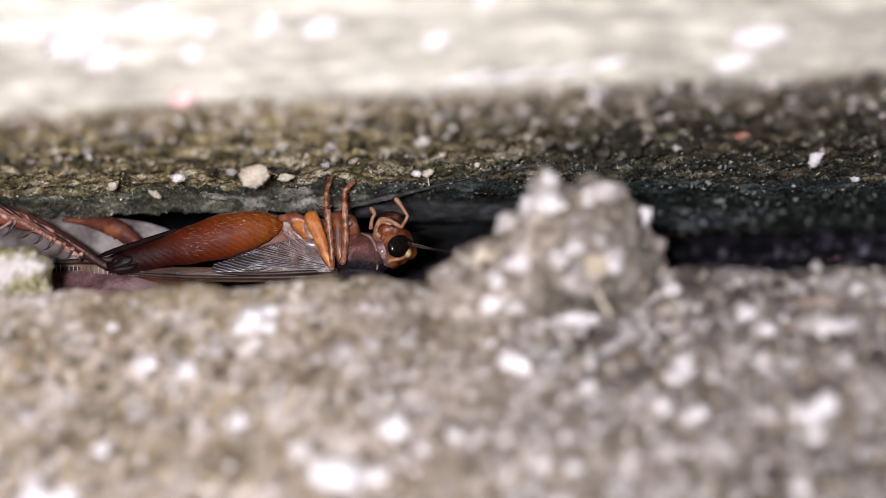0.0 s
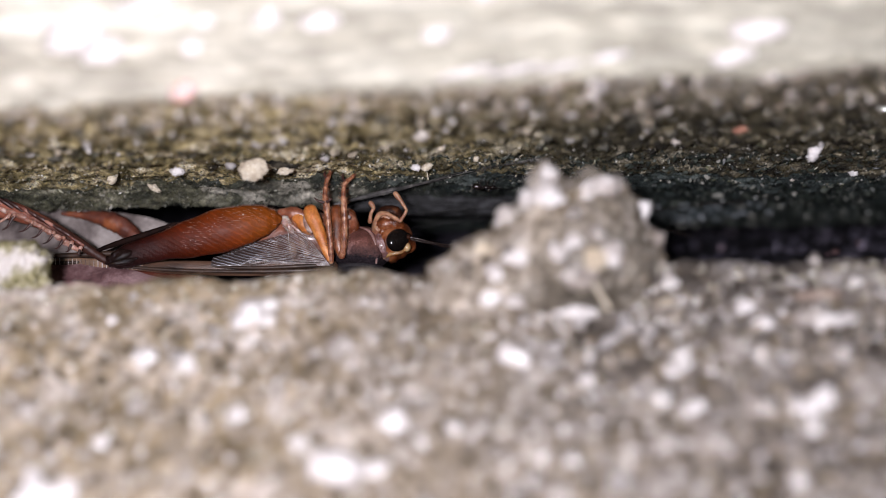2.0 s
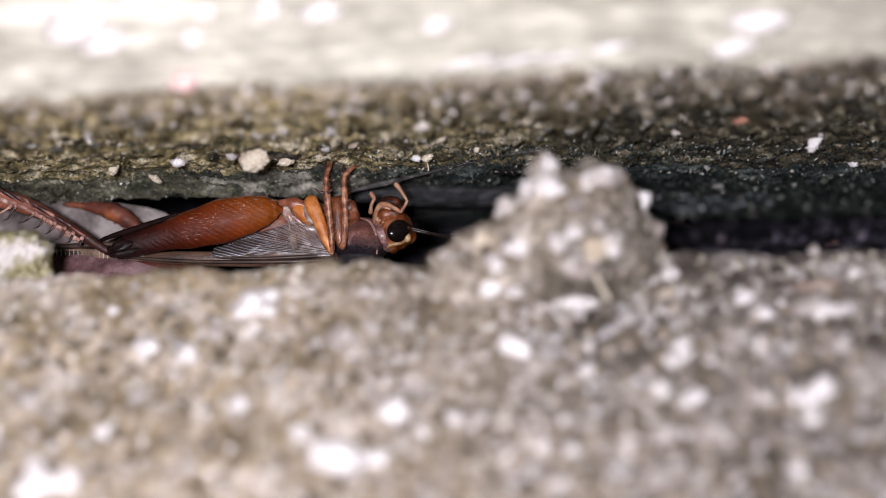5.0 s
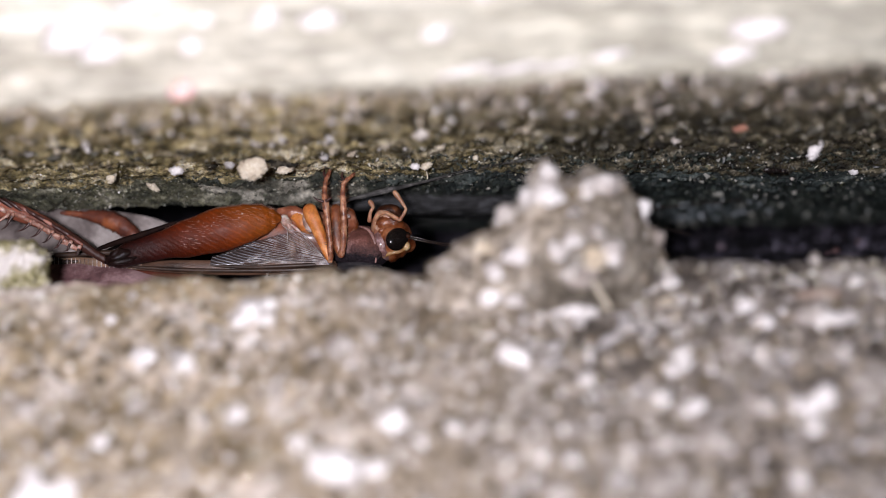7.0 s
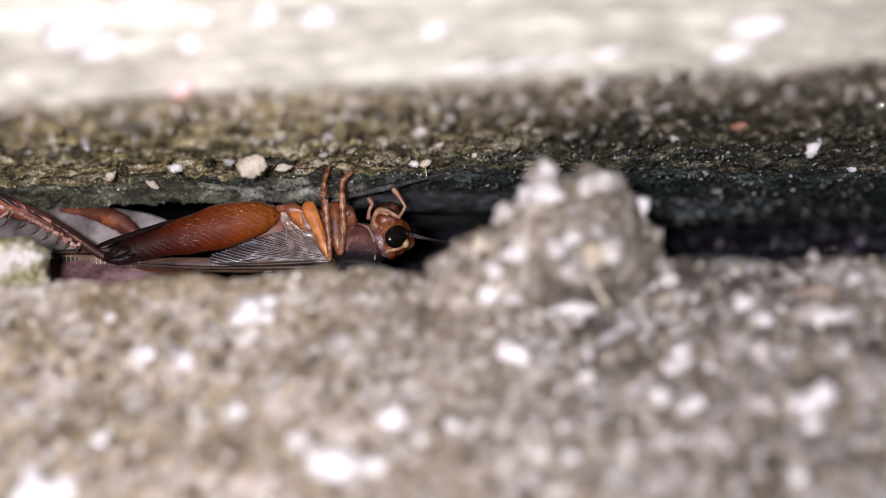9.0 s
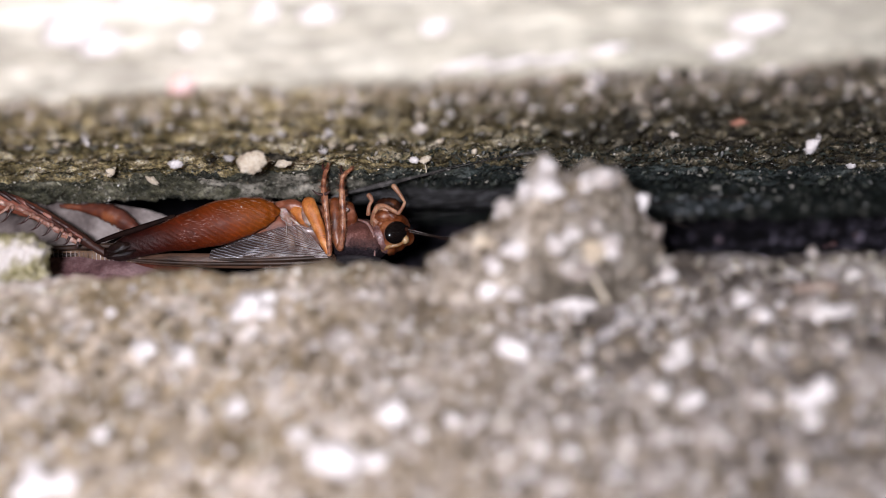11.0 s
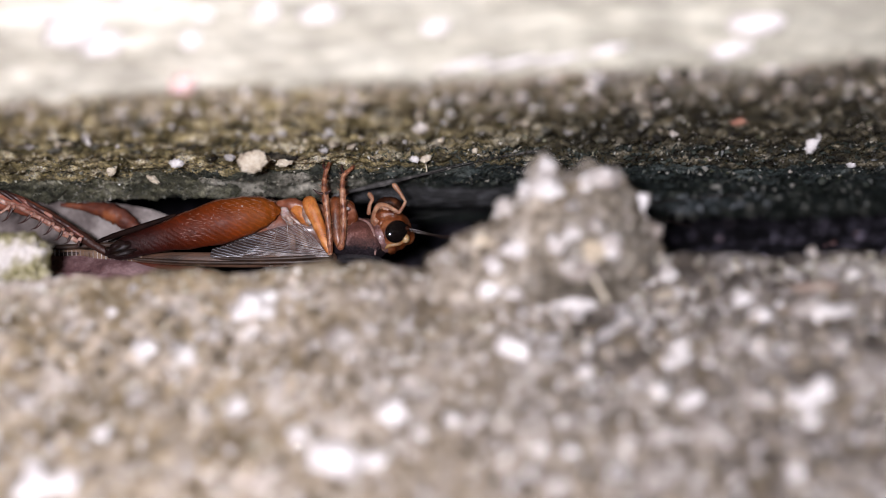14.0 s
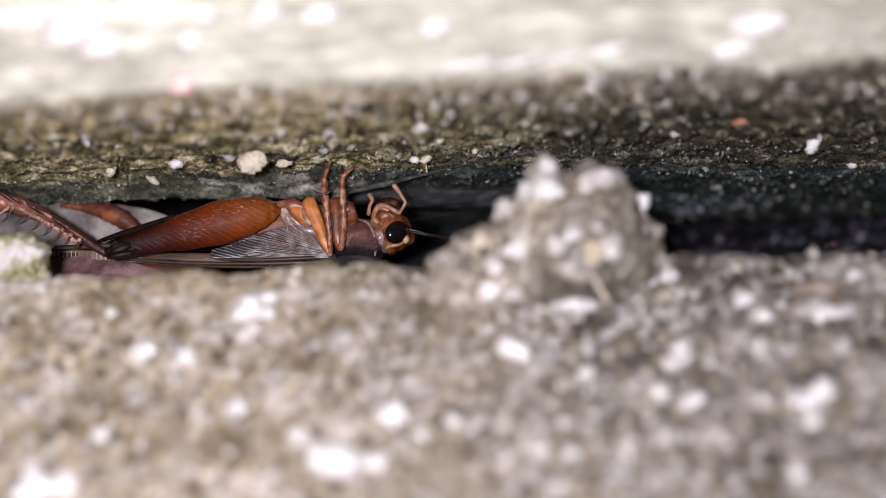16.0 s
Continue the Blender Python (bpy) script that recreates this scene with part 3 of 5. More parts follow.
def roof_rough(x, y):
    return np.interp(y, (0.067, 0.071), (0.4, 1.0)) * (0.00036 * rough_noise(x, y, 0.006, 3, 11) - 0.00055 * np.interp(y, (0.0800, 0.0860, 0.0945), (1.0, 0.6, 0.1)) * lumps(x, y, 0.0018, 4, 12)
            + 0.00028 * rough_noise(x * 0.8, y, 0.0006, 3, 15)
            + 0.00032 * np.interp(y, (0.079, 0.084, 0.0975, 0.103), (0, 1, 1, 0.5)) * rough_noise(x * 0.7, y, 0.0008, 4, 18)
            + 0.0009 * np.exp(-((x + 0.0119) / 0.0011) ** 2 - ((y - 0.0874) / 0.0007) ** 2)
            + 0.00042 * np.interp(y, (0.080, 0.085, 0.096, 0.102), (0, 1, 1, 0)) * rough_noise(x * 0.45 + 0.15 * y, y, 0.0017, 4, 17))


XS = np.concatenate([np.linspace(-1.2, -0.06, 14), np.linspace(-0.055, -0.037, 12)[:-1], np.arange(-0.037, 0.047, 0.00019), np.linspace(0.047, 0.065, 12), np.linspace(0.07, 1.2, 14)])


XR = np.concatenate([np.linspace(-1.2, -0.06, 14), np.linspace(-0.055, -0.037, 12)[:-1], np.arange(-0.037, 0.039, 0.000085), np.linspace(0.039, 0.065, 30), np.linspace(0.07, 1.2, 14)])


def build_ledge():
    ys = np.concatenate([np.linspace(-1.5, -0.05, 12), np.linspace(-0.03, 0.045, 12)[:-1], np.arange(0.045, 0.056, 0.0005), np.arange(0.056, 0.0790, 0.00016),
                         np.linspace(0.0792, 0.095, 40)])
    X, Y = np.meshgrid(XS, ys)
    Z = ledge_z(X, Y) + ledge_rough(X, Y)
    v = np.stack([X, Y, Z], axis=-1).reshape(-1, 3)
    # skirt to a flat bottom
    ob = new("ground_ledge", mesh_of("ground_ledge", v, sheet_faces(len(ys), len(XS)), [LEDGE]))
    return tagged(ob, "rough weathered concrete ledge with pale aggregate grains", "concrete", kind="structure")


def build_roof():
    under = np.concatenate([np.linspace(0.175, 0.125, 60)[:-1], np.arange(0.125, 0.104, -0.0003), np.arange(0.104, 0.0985, -0.00014), np.arange(0.0985, 0.0820, -0.000075), np.arange(0.0820, 0.0670, -0.00016)])
    rise = np.concatenate([np.arange(0.0, 0.006, 0.00016), np.linspace(0.0062, 0.05, 20), np.linspace(0.06, 0.5, 10)])
    X, Y = np.meshgrid(XR, under)
    Zu = roof_z(X, Y) + roof_rough(X, Y)
    lip = np.clip((0.0685 - Y) / 0.0015, 0, 1)
    Zu = Zu + 0.0003 * lip ** 2
    Xf, H = np.meshgrid(XR, rise)
    ye = under[-1] - 0.0001
    Yf = ye - 0.55 * np.minimum(H, 0.006) + 0.0003 * rough_noise(Xf, H, 0.005, 3, 21) - 0.00017 * lumps(Xf * 0.35 + H * 0.4, H, 0.0014, 3, 22)
    Zf = roof_z(Xf, ye) + roof_rough(Xf, ye + 0 * H) * np.clip(1 - H / 0.001, 0, 1) + 0.0003 + H
    P = np.concatenate([np.stack([X, Y, Zu], -1), np.stack([Xf, Yf, Zf], -1)], axis=0)
    # top and back close the slab
    top = P[-1].copy(); top[:, 1] = 0.175
    P = np.concatenate([P, top[None], P[:1]], axis=0)
    n = P.shape[0]
    f = sheet_faces(n, len(XR))
    idx = np.zeros((n - 1, len(XR) - 1), int)
    idx[len(under) - 1:] = 1
    Yc, Xc = Y[:-1, :-1], X[:-1, :-1]
    # Past this border the colour itself carries the receding roof's shade.
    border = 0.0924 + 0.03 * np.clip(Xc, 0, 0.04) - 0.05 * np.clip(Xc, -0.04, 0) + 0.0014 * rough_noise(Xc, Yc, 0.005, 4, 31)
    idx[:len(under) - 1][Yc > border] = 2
    grey = (Yc > border) & (Yc > 0.0935 + 0.001 * rough_noise(Xc, Yc, 0.003, 3, 36)) & (Xc > -0.0175 + 0.004 * rough_noise(Xc, Yc, 0.003, 3, 37)) & (Xc < -0.0055 + 0.003 * rough_noise(Xc, Yc, 0.004, 3, 35)) & (Yc < 0.112)
    idx[:len(under) - 1][grey] = 3
    # The pit's shade is painted with the dark crust material.
    pit = np.hypot((Xc + 0.0119) / 1.6, Yc - 0.0874) + 0.0004 * rough_noise(Xc, Yc, 0.0015, 3, 39) < 0.0007
    idx[:len(under) - 1][pit] = 2
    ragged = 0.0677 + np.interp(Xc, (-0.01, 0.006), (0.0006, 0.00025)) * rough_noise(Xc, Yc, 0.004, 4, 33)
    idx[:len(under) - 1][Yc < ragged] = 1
    ob = new("wall_slab", mesh_of("wall_slab", P.reshape(-1, 3), f, [MOSSY, CREAM, SHADED_CRUST, GREY_MOSS], index=idx.ravel()))
    return tagged(ob, "pale concrete slab with mossy olive underside", "concrete", kind="structure")


def floor_z(x, y):
    return 0.0266 + 0.085 * np.clip(x, -0.05, 0.05) + 0.11 * np.clip(y - 0.100, 0, 0.03) + 0.0006 * rough_noise(x, y, 0.004, 3, 41) + 0.0003 * rough_noise(x, y, 0.001, 2, 42)


def build_joint_floor():
    xs, ys = np.arange(-0.06, 0.07, 0.0005), np.arange(0.0780, 0.178, 0.0005)
    X, Y = np.meshgrid(xs, ys)
    v = np.stack([X, Y, floor_z(X, Y)], -1).reshape(-1, 3)
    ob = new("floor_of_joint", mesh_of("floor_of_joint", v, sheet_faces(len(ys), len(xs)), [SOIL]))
    tagged(ob, "soil in the joint, coloured near-black for its shade", "soil", kind="structure")
    rng = np.random.default_rng(5)
    n = 1500
    x, y = rng.uniform(-0.045, 0.06, n), rng.uniform(0.088, 0.15, n)
    scatter("soil_grit", np.stack([x, y, floor_z(x, y)], -1), rng.uniform(0.0001, 0.0005, n), SOIL_GRAINS, ob, 6, "dark soil crumbs")
    return ob


ledge, roof, joint_floor = build_ledge(), build_roof(), build_joint_floor()

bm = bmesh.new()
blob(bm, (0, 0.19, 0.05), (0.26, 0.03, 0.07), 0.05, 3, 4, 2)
tagged(part("wall_back", bm, SOIL, None, "back of the joint, coloured near-black for its shade"), category="concrete", kind="structure")

# (x, y, radius) in mm of the white pebbles and of the beige clods set in the ledge
LEDGE_WHITE = (
    (3.9, 68.6, 0.96), (7.9, 67.3, 0.47), (11.4, 65.5, 0.7), (13.3, 64.9, 0.63), (12.5, 67.2, 0.5), (13.2, 67.5, 0.5), (17.4, 70.9, 0.49), (18.1, 69.6, 0.58),
    (13.6, 73.2, 0.65), (18.8, 64.2, 0.77), (20.1, 64.8, 0.78), (19.0, 63.2, 0.5), (-11.5, 72.5, 1.14), (-17.2, 70.1, 0.78), (-14.7, 69.4, 0.64), (-19.9, 73.1, 0.34),
    (-11.2, 66.3, 0.55), (-7.7, 64.7, 0.54), (-2.7, 65.7, 0.85), (-1.3, 66.2, 0.49), (-1.3, 64.5, 0.54), (-5.7, 63.1, 1.35), (-18.3, 65.3, 0.45), (0.4, 65.1, 0.51),
    (5.0, 62.7, 0.49), (6.5, 62.7, 0.44), (-10.5, 72.2, 0.6), (-21.0, 62.6, 1.1), (-3.5, 63.2, 0.64), (24.0, 71.3, 0.46), (17.6, 60.6, 0.42), (-19.3, 62.7, 0.73))
LEDGE_BEIGE = (
    (16.1, 68.3, 0.82), (16.0, 67.5, 0.75), (16.5, 64.5, 0.9), (20.8, 69.8, 0.97), (21.7, 69.6, 0.65), (11.3, 63.1, 0.82), (13.7, 62.9, 0.88), (13.5, 63.6, 0.59),
    (10.7, 60.8, 0.85), (5.5, 61.1, 0.79), (1.9, 64.7, 0.78), (21.8, 61.9, 0.46), (-23.1, 67.5, 0.75), (-6.1, 70.3, 0.85), (-7.4, 69.8, 0.58), (9.4, 63.3, 0.41),
    (-12.9, 65.9, 0.4), (-4.1, 71.2, 0.43), (-2.2, 71.3, 0.46), (13.8, 69.6, 0.45), (22.3, 73.6, 0.34), (15.6, 61.0, 0.37), (2.5, 63.4, 0.53), (21.7, 67.2, 0.62),
    (22.4, 65.3, 0.55), (-17.0, 67.3, 0.5), (-2.6, 67.5, 0.44), (-9.2, 67.5, 0.44), (-13.3, 70.8, 0.46), (-22.1, 71.9, 0.47), (-20.8, 64.6, 0.48), (-13.2, 62.8, 0.52))
BEIGE_CLOD = stone("beige_clod", ((0.32, (0.19, 0.16, 0.135)), (0.5, (0.33, 0.29, 0.26)), (0.64, (0.52, 0.485, 0.455))), GREY, 0.5, 0.6, 900, 3000, 0.6, 0.0002)


def set_in_ledge(spots, mats, seed):
    """Uneven pebbles sunk to their waist in the ledge."""
    for k, (x, y, r) in enumerate(spots):
        bm = bmesh.new()
        x, y, r = x / 1000, y / 1000, r / 1000
        for j in range(3):
            a = 2.1 * j + k
            blob(bm, (0.45 * r * math.cos(a), 0.3 * r * math.sin(a * 1.7), 0.4 * r * math.sin(a)), (r * 0.7, r * 0.65, r * 0.6), 0.45, 1.6, 3, seed + k + 40 * j, 50 * k)
        g = part("grain", bm, mats[k % len(mats)], ledge)
        g.location = (x, y, float(ledge_z(x, y)) + 0.6 * max(float(ledge_rough(np.array(x), np.array(y))), 0))


set_in_ledge(LEDGE_WHITE, (WHITE_GRAIN, WHITE_GRAIN, PALE_GRAIN), 0)
set_in_ledge(LEDGE_BEIGE, (BEIGE_CLOD,), 500)

rng = np.random.default_rng(21)
n = 6000
gx, gy = rng.uniform(-0.036, 0.044, n), 0.0757 - 0.0215 * rng.random(n)
gy = gy - 0.085 * np.clip(gx, 0, 0.03)
gs = (0.00010 + 0.00045 * rng.random(n) ** 2.4) * np.clip((0.0765 - 0.085 * np.clip(gx, 0, 0.03) - gy) / 0.006, 0.35, 1)
scatter("sand", np.stack([gx, gy, ledge_z(gx, gy) + ledge_rough(gx, gy)], -1), gs, SAND, ledge, 22, "brown and tan sand grains")
n = 2200
gx, gy = rng.uniform(-0.034, 0.038, n), 0.0753 - 0.0205 * rng.random(n)
gy = gy - 0.085 * np.clip(gx, 0, 0.03)
gs = (0.00012 + 0.00030 * rng.random(n) ** 1.6) * np.clip((0.0765 - 0.085 * np.clip(gx, 0, 0.03) - gy) / 0.006, 0.4, 1)
scatter("tan_sand", np.stack([gx, gy, ledge_z(gx, gy) + ledge_rough(gx, gy) + 0.00006], -1), gs, LEDGE_GRAINS, ledge, 29, "tan and cream sand grains", 1.2)
# pale grains lie in clusters, more of them on the grey side
gx, gy = rng.uniform(-0.030, 0.034, 4000), 0.0747 - 0.0175 * rng.random(4000)
gy = gy - 0.085 * np.clip(gx, 0, 0.03)
keep = rough_noise(gx, gy, 0.007, 3, 61) + 6.0 * gx + 0.25 * (rng.random(4000) - 0.5) > 0.28
gx, gy = gx[keep][:290], gy[keep][:290]
gs = 0.00014 + 0.00042 * rng.random(len(gx)) ** 1.7
strew(np.stack([gx, gy, ledge_z(gx, gy) + ledge_rough(gx, gy)], -1), gs, (WHITE_GRAIN, WHITE_GRAIN, FLAKE), ledge, 63)
n = 1300
gx, gy = rng.uniform(-0.034, 0.038, n), 0.0750 - 0.020 * rng.random(n)
gy = gy - 0.085 * np.clip(gx, 0, 0.03)
gs = (0.00008 + 0.00022 * rng.random(n) ** 2) * np.clip((0.0765 - 0.085 * np.clip(gx, 0, 0.03) - gy) / 0.005, 0.4, 1)
scatter("white_sand", np.stack([gx, gy, ledge_z(gx, gy) + ledge_rough(gx, gy) + 0.00005], -1), gs, WHITE_GRAIN, ledge, 64, "white sand grains")
n = 1500
gx, gy = rng.uniform(-0.032, 0.036, n), 0.0753 - 0.016 * rng.random(n) ** 1.6
gy = gy - 0.085 * np.clip(gx, 0, 0.03)
gs = 0.00008 + 0.00014 * rng.random(n) ** 2
scatter("quartz_chips", np.stack([gx, gy, ledge_z(gx, gy) + ledge_rough(gx, gy) + 0.00012], -1), gs, GLINT, ledge, 65, "glassy quartz chips")
n = 10000
gx, gy = rng.uniform(-0.036, 0.042, n), rng.uniform(0.0680, 0.0985, n)
keep = (rough_noise(gx * 0.6, gy, 0.0016, 3, 71) > rng.uniform(-0.12, 0.32, n)) & (gy < 0.0925 - 0.08 * gx + 0.0015 * rng.normal(size=n))
gx, gy = gx[keep], gy[keep]
gs = (0.00004 + 0.00024 * rng.random(len(gx)) ** 3.2) * np.interp(gy, (0.085, 0.091), (1.0, 0.5))
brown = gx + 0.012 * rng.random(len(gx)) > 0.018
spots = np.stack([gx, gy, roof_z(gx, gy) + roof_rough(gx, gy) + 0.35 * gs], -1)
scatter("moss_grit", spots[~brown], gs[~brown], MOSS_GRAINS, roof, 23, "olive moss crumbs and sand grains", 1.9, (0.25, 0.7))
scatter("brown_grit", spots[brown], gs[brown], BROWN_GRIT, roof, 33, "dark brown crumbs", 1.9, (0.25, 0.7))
n = 280
gx, gy = -0.032 + 0.066 * rng.random(n) ** 1.5, rng.uniform(0.0675, 0.0865, n)
gs = 0.00010 + 0.00030 * rng.random(n) ** 1.8
strew(np.stack([gx, gy, roof_z(gx, gy) + roof_rough(gx, gy) - 0.0001], -1), gs, (FLAKE, WHITE_GRAIN, GREY_MOSS, GREY_MOSS), roof, 25)
n = 9000
gx, gy = rng.uniform(-0.036, 0.042, n), rng.uniform(0.082, 0.0975, n)
keep = (rough_noise(gx * 0.6, gy, 0.0013, 3, 72) > rng.uniform(-0.1, 0.3, n)) & (gy < 0.0930 - 0.08 * gx + 0.002 * rng.normal(size=n))
gx, gy = gx[keep], gy[keep]
gs = 0.00003 + 0.00011 * rng.random(len(gx)) ** 2.0
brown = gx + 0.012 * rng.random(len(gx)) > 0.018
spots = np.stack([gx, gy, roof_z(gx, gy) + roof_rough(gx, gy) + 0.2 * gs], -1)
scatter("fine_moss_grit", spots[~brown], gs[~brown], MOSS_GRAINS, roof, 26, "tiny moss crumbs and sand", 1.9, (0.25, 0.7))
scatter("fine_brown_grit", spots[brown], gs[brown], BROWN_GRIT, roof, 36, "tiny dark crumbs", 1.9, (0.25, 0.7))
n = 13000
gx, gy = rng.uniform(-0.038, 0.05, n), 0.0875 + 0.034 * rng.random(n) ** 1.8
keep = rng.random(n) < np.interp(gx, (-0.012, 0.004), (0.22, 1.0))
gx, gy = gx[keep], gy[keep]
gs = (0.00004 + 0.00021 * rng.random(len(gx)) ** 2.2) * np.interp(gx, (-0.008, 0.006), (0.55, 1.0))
scatter("algae_grit", np.stack([gx, gy, roof_z(gx, gy) + roof_rough(gx, gy)], -1), gs, DARK_GRAINS, roof, 24, "algae crumbs, darkened for the shade of the joint", 1.9, (0.25, 0.7))

n = 2600
gx, gy = -0.036 + 0.030 * rng.random(n) ** 0.9, rng.uniform(0.0915, 0.099, n)
gs = 0.00003 + 0.00010 * rng.random(n) ** 2.5
scatter("grey_moss_grit", np.stack([gx, gy, roof_z(gx, gy) + roof_rough(gx, gy) - 0.00004], -1), gs, GREY_GRIT, roof, 27, "grey-green moss crumbs", 1.9, (0.25, 0.7))
n = 5500
gx, gy = rng.uniform(-0.036, 0.042, n), rng.uniform(0.081, 0.0985, n)
keep = rough_noise(gx * 0.6, gy, 0.0016, 3, 74) > rng.uniform(0.05, 0.45, n)
gx, gy = gx[keep], gy[keep]
gs = 0.00003 + 0.00011 * rng.random(len(gx)) ** 2.8
scatter("moss_leaflets", np.stack([gx, gy, roof_z(gx, gy) + roof_rough(gx, gy) - 0.00012], -1), gs, LEAFLET, roof, 37, "tiny pale green moss leaflets", 2.4, (0.2, 0.5))
# Specks added where the wet moss sparkles, glint partly in their colour.
n = 6500
gx, gy = rng.uniform(-0.036, 0.040, n), rng.uniform(0.079, 0.0985, n)
keep = (rough_noise(gx * 0.5, gy, 0.003, 3, 75) > rng.uniform(-0.3, 0.4, n)) & (gy < 0.0985 - 0.06 * gx)
gx, gy = gx[keep], gy[keep]
gs = 0.000022 + 0.00007 * rng.random(len(gx)) ** 2.2
scatter("moss_glints", np.stack([gx, gy, roof_z(gx, gy) + roof_rough(gx, gy) - 0.3 * gs], -1), gs, GLINT, roof, 39, "pale glassy sand specks added as glints in the moss")
# grey-teal specks gathered into a pale smear on the right
n = 130
gx, gy = rng.normal(0.0235, 0.0035, n), rng.uniform(0.1075, 0.1165, n)
gs = 0.00015 + 0.0004 * rng.random(n) ** 1.5
scatter("grey_teal_specks", np.stack([gx, gy, roof_z(gx, gy) + roof_rough(gx, gy)], -1), gs, GREY_TEAL, roof, 41, "grey-teal specks forming a pale smear on the algae")
n = 1200
gx, gy = rng.uniform(0.004, 0.055, n), rng.uniform(0.098, 0.135, n)
gs = 0.00012 + 0.0004 * rng.random(n) ** 2
scatter("algae_clumps", np.stack([gx, gy, roof_z(gx, gy) + roof_rough(gx, gy)], -1), gs, DARK_GRAINS, roof, 28, "algae clumps, darkened for the shade of the joint")

n = 2200
gx, gy = rng.uniform(-0.034, 0.040, n), 0.0672 + 0.0075 * rng.random(n) ** 1.4
gs = 0.00006 + 0.00020 * rng.random(n) ** 1.8
scatter("edge_grit", np.stack([gx, gy, roof_z(gx, gy) + roof_rough(gx, gy)], -1), gs, LEDGE_GRAINS, roof, 38, "grey-beige grit near the slab's edge")
n = 1000
gx, gy = rng.uniform(-0.034, 0.040, n), rng.uniform(0.0672, 0.082, n)
gs = 0.00004 + 0.00010 * rng.random(n) ** 2
scatter("edge_glints", np.stack([gx, gy, roof_z(gx, gy) + roof_rough(gx, gy) - 0.4 * gs], -1), gs, GLINT, roof, 40, "glassy quartz chips near the slab's edge")
# (x, y, radius) in mm of pale grains stuck in the underside
ROOF_BIG = (
    (-23.7, 81.4, 0.26), (-22.9, 75.2, 0.31), (-18.5, 82.5, 0.27), (-8.4, 87.4, 0.16), (-4.5, 84.0, 0.23), (-1.5, 79.3, 0.63), (-0.3, 84.0, 0.39), (-5.5, 70.6, 0.46),
    (-5.7, 73.4, 0.48), (-3.7, 73.8, 0.41), (16.3, 72.6, 0.47), (20.5, 72.8, 0.54), (12.9, 77.1, 0.61), (13.3, 79.4, 0.44), (15.9, 83.5, 0.43), (31.2, 93.0, 0.39),
    (23.4, 76.1, 0.18), (27.0, 94.5, 0.26), (25.9, 71.4, 0.46), (-28.5, 80.5, 0.34), (-14.2, 71.4, 0.3), (-13.7, 72.1, 0.37), (-19.1, 75.8, 0.32), (-15.7, 90.2, 0.17),
    (-9.4, 82.9, 0.15), (-5.5, 81.9, 0.23), (-6.2, 68.3, 0.38), (2.3, 87.8, 0.24), (10.6, 82.3, 0.31), (8.8, 80.4, 0.26))
for k, (x, y, r) in enumerate(ROOF_BIG):
    bm = bmesh.new()
    r = r / 1000
    r *= 0.85
    blob(bm, (0, 0, 0), (r, r * 0.8, r), 0.5, 1.7, 3, k + 50)
    g = part("grain", bm, WHITE_GRAIN if k in (0, 1, 2, 4, 15) else (FLAKE, BEIGE_CLOD, MORTAR)[k % 3], roof)
    g.location = (x / 1000, y / 1000, float(roof_z(x / 1000, y / 1000)) + r * 0.1)


def stuck_bit(name, x, y, radii, mat, label, category, seed, drop=0.3, turn=0, rough=0.35):
    """A bit that hangs on the underside; mm."""
    bm = bmesh.new()
    blob(bm, (0, 0, 0), [v / 1000 for v in radii], rough, 2.6, 4, seed, turn)
    ob = part(name, bm, mat, None, label)
    ob.location = (x / 1000, y / 1000, float(roof_z(x / 1000, y / 1000)) - drop / 1000)
    return tagged(ob, category=category, group={"flake": "flakes stuck under the slab", "crumb": "crumbs stuck under the slab"}.get(category, ""))


stuck_bit("lichen_flake", -13.45, 85.5, (0.98, 0.35, 0.84), FLAKE, "flat pale tan lichen flake stuck under the slab", "flake", 3, 0.85, -8, 0.3)
stuck_bit("lichen_flake", -11.45, 88.4, (0.66, 0.3, 0.38), FLAKE, "small pale flake stuck under the slab", "flake", 4, 0.35, -25)
stuck_bit("lichen_flake", -24.3, 89.4, (0.32, 0.3, 0.62), FLAKE, "narrow pinkish flake stuck under the slab", "flake", 5, 0.4, 15)
stuck_bit("lichen_flake", -19.4, 88.5, (0.48, 0.3, 0.32), WHITE_GRAIN, "small white flake stuck under the slab", "flake", 6, 0.35)
stuck_bit("lichen_flake", -22.2, 93.2, (0.50, 0.3, 0.22), FLAKE, "thin pale flake stuck under the slab", "flake", 14, 0.3, 30, 0.5)
stuck_bit("lichen_flake", -2.1, 88.7, (0.36, 0.25, 0.22), WHITE_GRAIN, "small white flake stuck under the slab", "flake", 15, 0.3, 10, 0.5)
stuck_bit("lichen_flake", -1.25, 88.6, (0.42, 0.25, 0.24), FLAKE, "small pale flake stuck under the slab", "flake", 16, 0.3, -20, 0.5)
# Added black lump: stands for the shade in the hollow.
stuck_bit("pit_shade", -11.6, 86.9, (1.05, 0.3, 0.36), PIT_BLACK, "black lump added as the shade of the pit beside a pale flake", "crumb", 17, 0.15, 8, 0.7)
stuck_bit("white_crumb", 26.0, 85.5, (0.36, 0.35, 0.78), WHITE_GRAIN, "white crumb hanging from the mossy underside", "crumb", 7, 0.5, 28, 0.75)
stuck_bit("rust_crumb", 19.7, 80.6, (0.62, 0.3, 0.22), RUST, "rust-red crumb on the mossy underside", "crumb", 8, 0.1, -12)
stuck_bit("pink_seed", -14.25, 66.6, (0.75, 0.6, 0.55), PINK, "glossy pink seed on the slab's edge", "seed", 9, -0.4, -20, 0.15)

